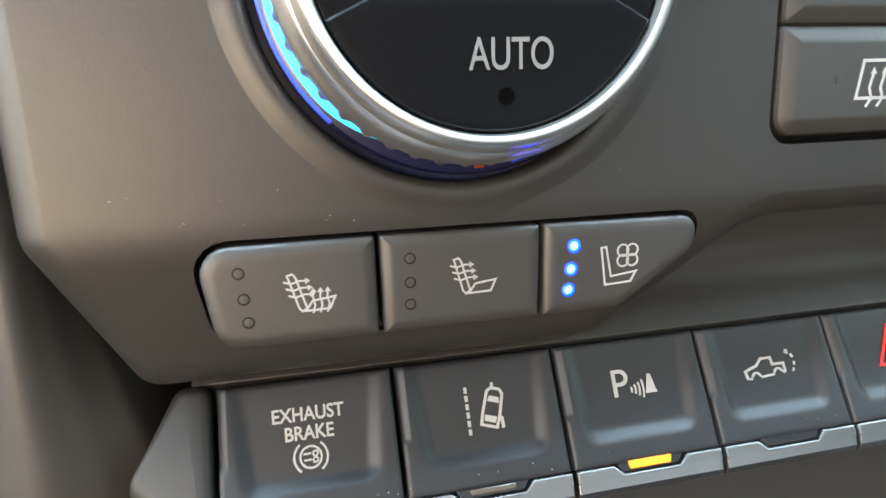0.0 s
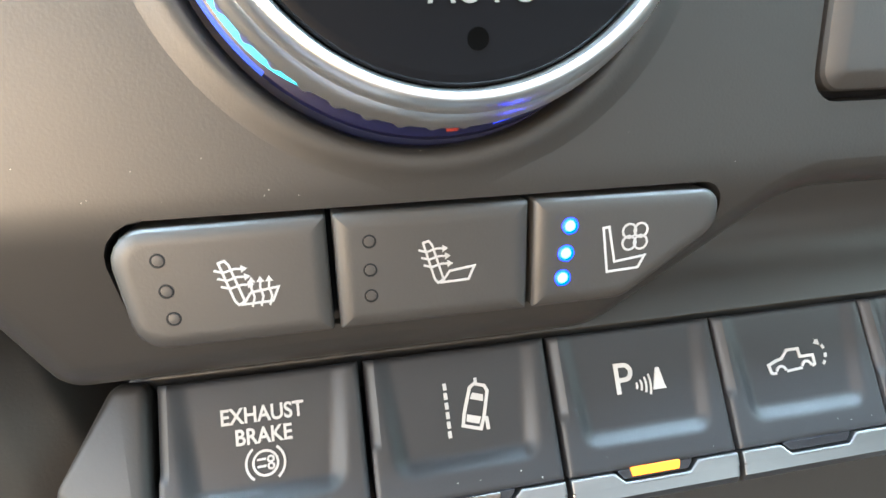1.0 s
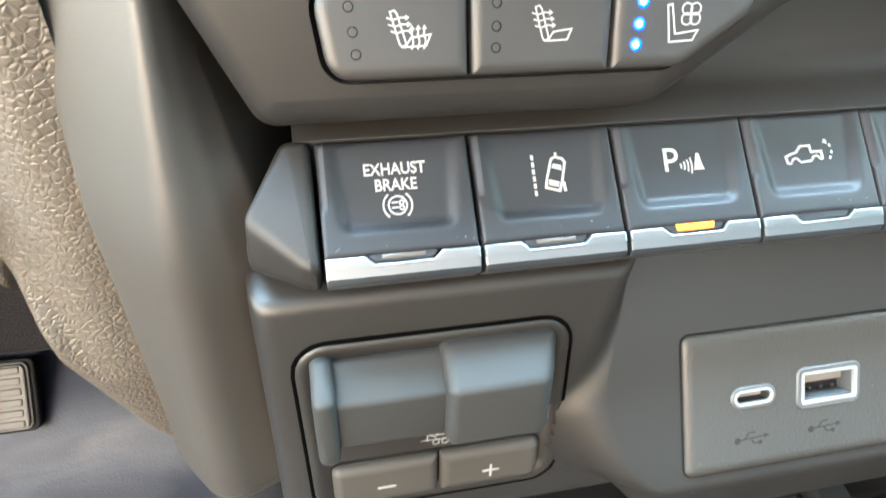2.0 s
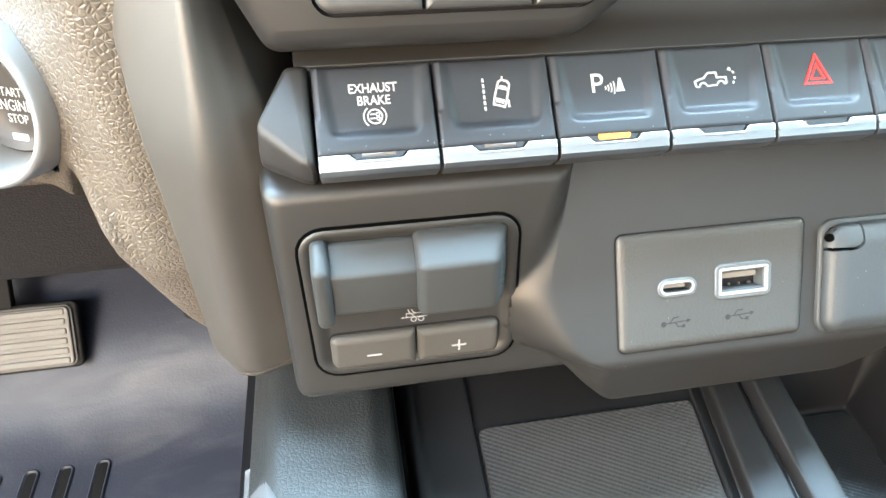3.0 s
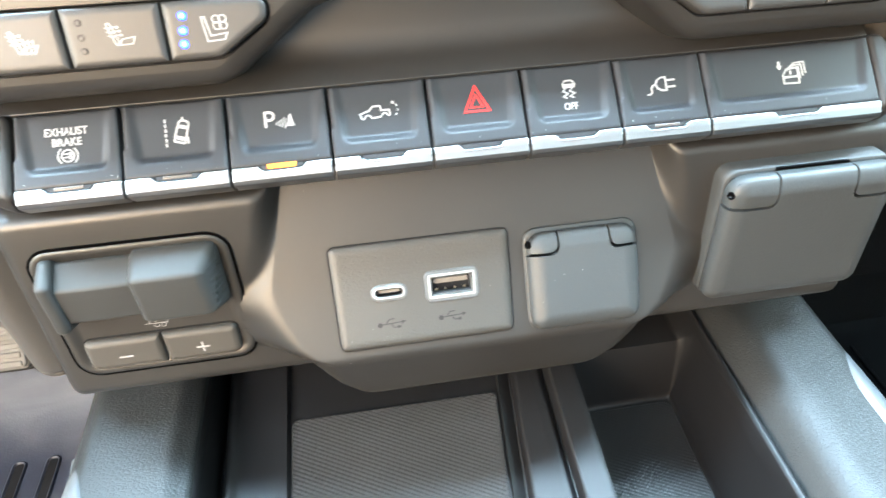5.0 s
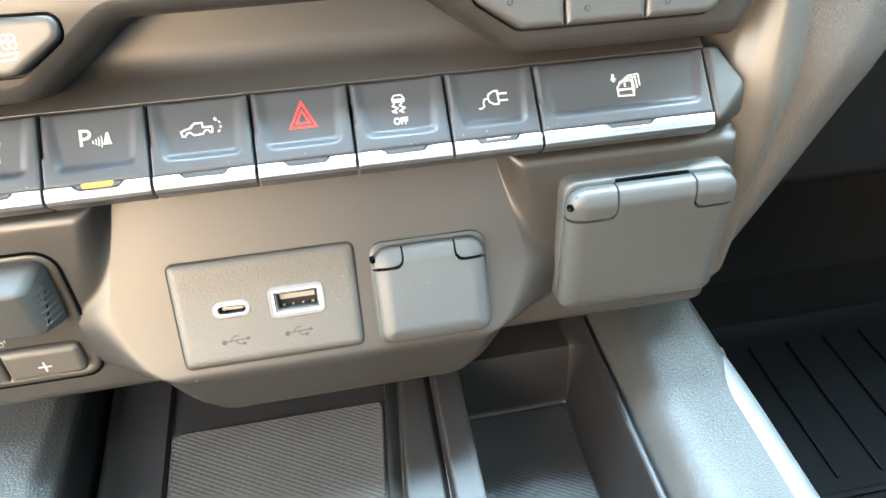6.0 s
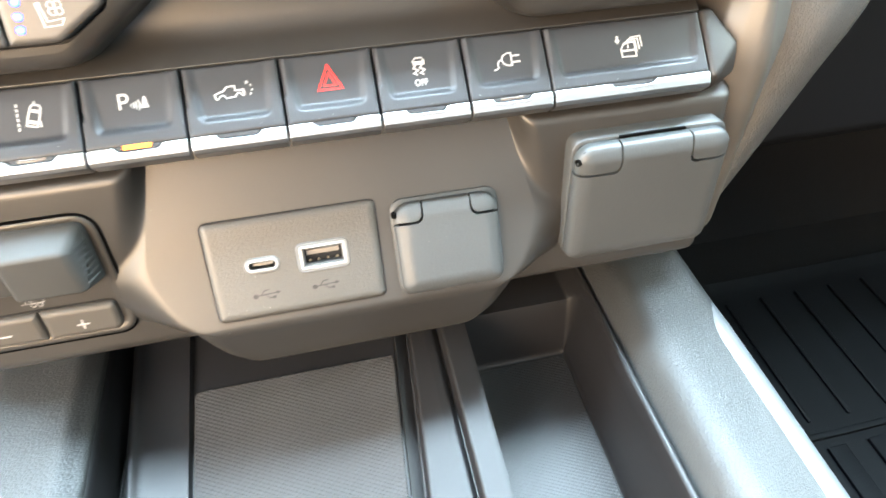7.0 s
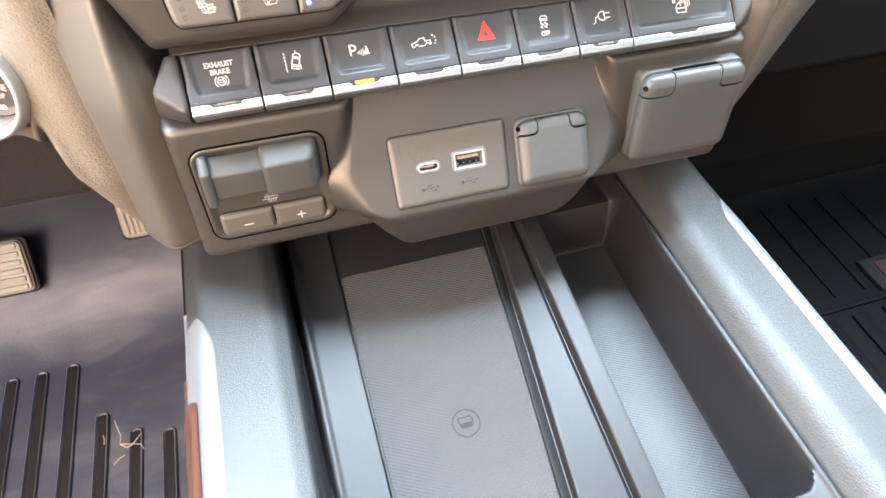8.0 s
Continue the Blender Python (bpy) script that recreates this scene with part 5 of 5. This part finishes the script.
def pedal(name, x0, x1, y, z, tilt, h, label, across=True):
    m = Matrix.Translation((x0, y, z)) @ Matrix.Rotation(radians(tilt), 4, "X")
    t = thing(name, m, label, "pedal")
    w = (x1 - x0) / K
    part("pad", slab(rrect(0, 0, w, h, 5), [(-1.5, -8), (-1.5, -2), (0, -1.5), (0, 1.2), (1.0, 2.0)]), PEDAL, t, smooth=40)
    n = 6
    for i in range(n):
        c = 4.5 + i * ((h if across else w) - 9) / (n - 1)
        k = 0.34 * ((h if across else w) - 9) / (n - 1)
        o = rrect(3, c - k, w - 3, c + k, 1.6, 3) if across else rrect(c - k, 3, c + k, h - 3, 1.6, 3)
        part("rib", slab(o, [(0, 1.5), (0, 2.8), (1.0, 3.6)]), PEDAL, t, smooth=50)
    bm = slab(rrect(-4, -4, w + 5, h + 4, 6), [(0, -12), (0, -6), (1, -5)])
    part("backing", bm, GAP, t)
    part("arm", box(w * 0.4 * K, h * 0.4 * K, -0.012, w * 0.6 * K, (h + 160) * K, -0.004, 0.001), GAP, t)


pedal("brake_pedal", -0.494, -0.372, 0.322, 0.320, 52, 54, "worn metal brake pedal with raised ribs")
pedal("accelerator_pedal", -0.254, -0.220, 0.300, 0.390, 58, 44, "ribbed metal accelerator pedal", False)


def floor_mat(name, x0, x1, slots, label, far=0.52):
    us = np.linspace(x0, x1, 130)
    rows = []
    ys = list(np.linspace(-0.42, 0.25, 120)) + list(np.linspace(0.26, far, 14))
    for y in ys:
        row = []
        for x in us:
            z = FLOOR + 0.55 * max(0, y - 0.30) ** 1.0 + 0.03 * smooth01((y - 0.25) / 0.1)
            row.append((x, y, z))
        rows.append(row)
    bm, _ = grid(rows)
    t = solo(name, bm, MATRUBBER if slots else MATSHADED, label, "floor mat", smooth=60)
    for x, y1, y0 in slots:
        o = rrect((x - 0.0085) / K, y0 / K, (x + 0.0005) / K, y1 / K, 3.2, 4)
        part("drain_slot", slab(o, [(-2.4, FLOOR / K - 1), (-2.2, FLOOR / K + 1.6), (-1.2, FLOOR / K + 2.2), (-0.2, FLOOR / K + 1.4), (0.4, FLOOR / K + 0.4)], close=False), MATRUBBER, t, smooth=60)
        part("slot_floor", slab(o, [(0, FLOOR / K - 1), (0.2, FLOOR / K + 0.5)]), GAP, t)
    return t


floor_mat("floor_mat", -0.86, -0.165, [(-0.439, 0.252, 0.02), (-0.408, 0.252, 0.02), (-0.379, 0.252, 0.02), (-0.348, 0.253, 0.02), (-0.316, 0.184, -0.05), (-0.283, 0.157, -0.05), (-0.251, 0.148, -0.05)], "bluish black rubber floor mat with long slots")
pm = floor_mat("passenger_floor_mat", 0.215, 0.90, [], "rubber floor mat with raised ribs, passenger-side shade in its colour", 0.275)
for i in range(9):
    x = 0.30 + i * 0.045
    part("rib", box(x, 0.092, FLOOR, x + 0.004, 0.245, FLOOR + 0.003, 0.001), MATSHADED, pm)
    part("rib", box(x, -0.30, FLOOR, x + 0.02, 0.064, FLOOR + 0.004, 0.001), MATSHADED, pm)
part("rib", box(0.24, 0.073, FLOOR, 0.85, 0.079, FLOOR + 0.005, 0.001), MATSHADED, pm)
b = part("badge", box(0.588, 0.084, FLOOR, 0.70, 0.130, FLOOR + 0.006, 0.001), GAP, pm, "black badge with a red bar")
part("badge_bar", box(0.606, 0.094, FLOOR + 0.005, 0.69, 0.122, FLOOR + 0.0075, 0.0005), BADGERED, b)


# ---- small things ----
def twig():
    """A dry, forked grass stem on the mat."""
    t = thing("dry_grass_stem", Matrix.Translation((-0.300, 0.146, FLOOR + 0.004)), "pale dry forked grass stem lying on the mat", "grass stem")
    runs = [[(-7, 26, 0), (-3, 16, 3), (1, 6, 4), (0, -3, 2), (6, -8, 1)], [(0, -3, 2), (10, -6, 3), (19, -8, 1)], [(19, -8, 1), (22, -14, 0)],
            [(6, -8, 1), (12, -9, 5), (20, 3, 2)], [(-17, 12, 0), (-15, 7, 1), (-16, 2, 0)], [(-6, -22, 0), (0, -17, 1), (4, -15, 0)]]
    for run in runs:
        cu = bpy.data.curves.new("stem", "CURVE")
        cu.dimensions, cu.bevel_depth, cu.bevel_resolution = "3D", 0.0005, 2
        sp = cu.splines.new("POLY")
        sp.points.add(len(run) - 1)
        for q, p in zip(sp.points, run):
            q.co = (p[0] * K, p[1] * K, p[2] * K + 0.0007, 1)
        o = new("stem_source", cu)
        bpy.context.view_layer.update()
        me = bpy.data.meshes.new_from_object(o.evaluated_get(bpy.context.evaluated_depsgraph_get()))
        bpy.data.objects.remove(o)
        me.materials.clear()
        me.materials.append(STRAW)
        k = new("stem", me)
        k.parent = t


twig()


def dust():
    """Tiny pale specks on the dash faces."""
    rnd = random.Random(7)
    bm = bmesh.new()

    def speck(m, u, v, n, r):
        a0 = rnd.random() * 6.28
        ring = [bm.verts.new(m @ Vector(((u + r * (0.6 + 0.8 * rnd.random()) * math.cos(a0 + k * 1.257)) * K, (v + r * (0.6 + 0.8 * rnd.random()) * math.sin(a0 + k * 1.257)) * K, n * K))) for k in range(5)]
        top = bm.verts.new(m @ Vector((u * K, v * K, (n + r) * K)))
        for k in range(5):
            bm.faces.new((ring[k], ring[(k + 1) % 5], top))

    for _ in range(14):
        u, v = rnd.uniform(-125, -30), rnd.uniform(15.5, 24)
        speck(SEAT, u, v, 0.0, rnd.uniform(0.04, 0.09))
    for _ in range(45):
        u, v = rnd.uniform(-46, 80), rnd.uniform(-6, 60)
        if not (-34 < u < 78 and -3 < v < 38):
            speck(USB, u, v, -0.05, rnd.uniform(0.06, 0.15))
    for _ in range(18):
        speck(USB, rnd.uniform(-30, 28), rnd.uniform(1, 34), 1.4, rnd.uniform(0.05, 0.10))
    for _ in range(6):
        speck(shift(USB, 34.6, -1.2), rnd.uniform(4, 36), rnd.uniform(4, 24), 6.0, rnd.uniform(0.06, 0.13))
    for _ in range(36):
        u = rnd.uniform(-113, 149)
        speck(SW, u, rnd.uniform(5.0, 7.0), 0.0, rnd.uniform(0.06, 0.13))
    solo("dust_specks", bm, DUST, "tiny pale dust specks on the dash panels", "dust", "stuff")


dust()
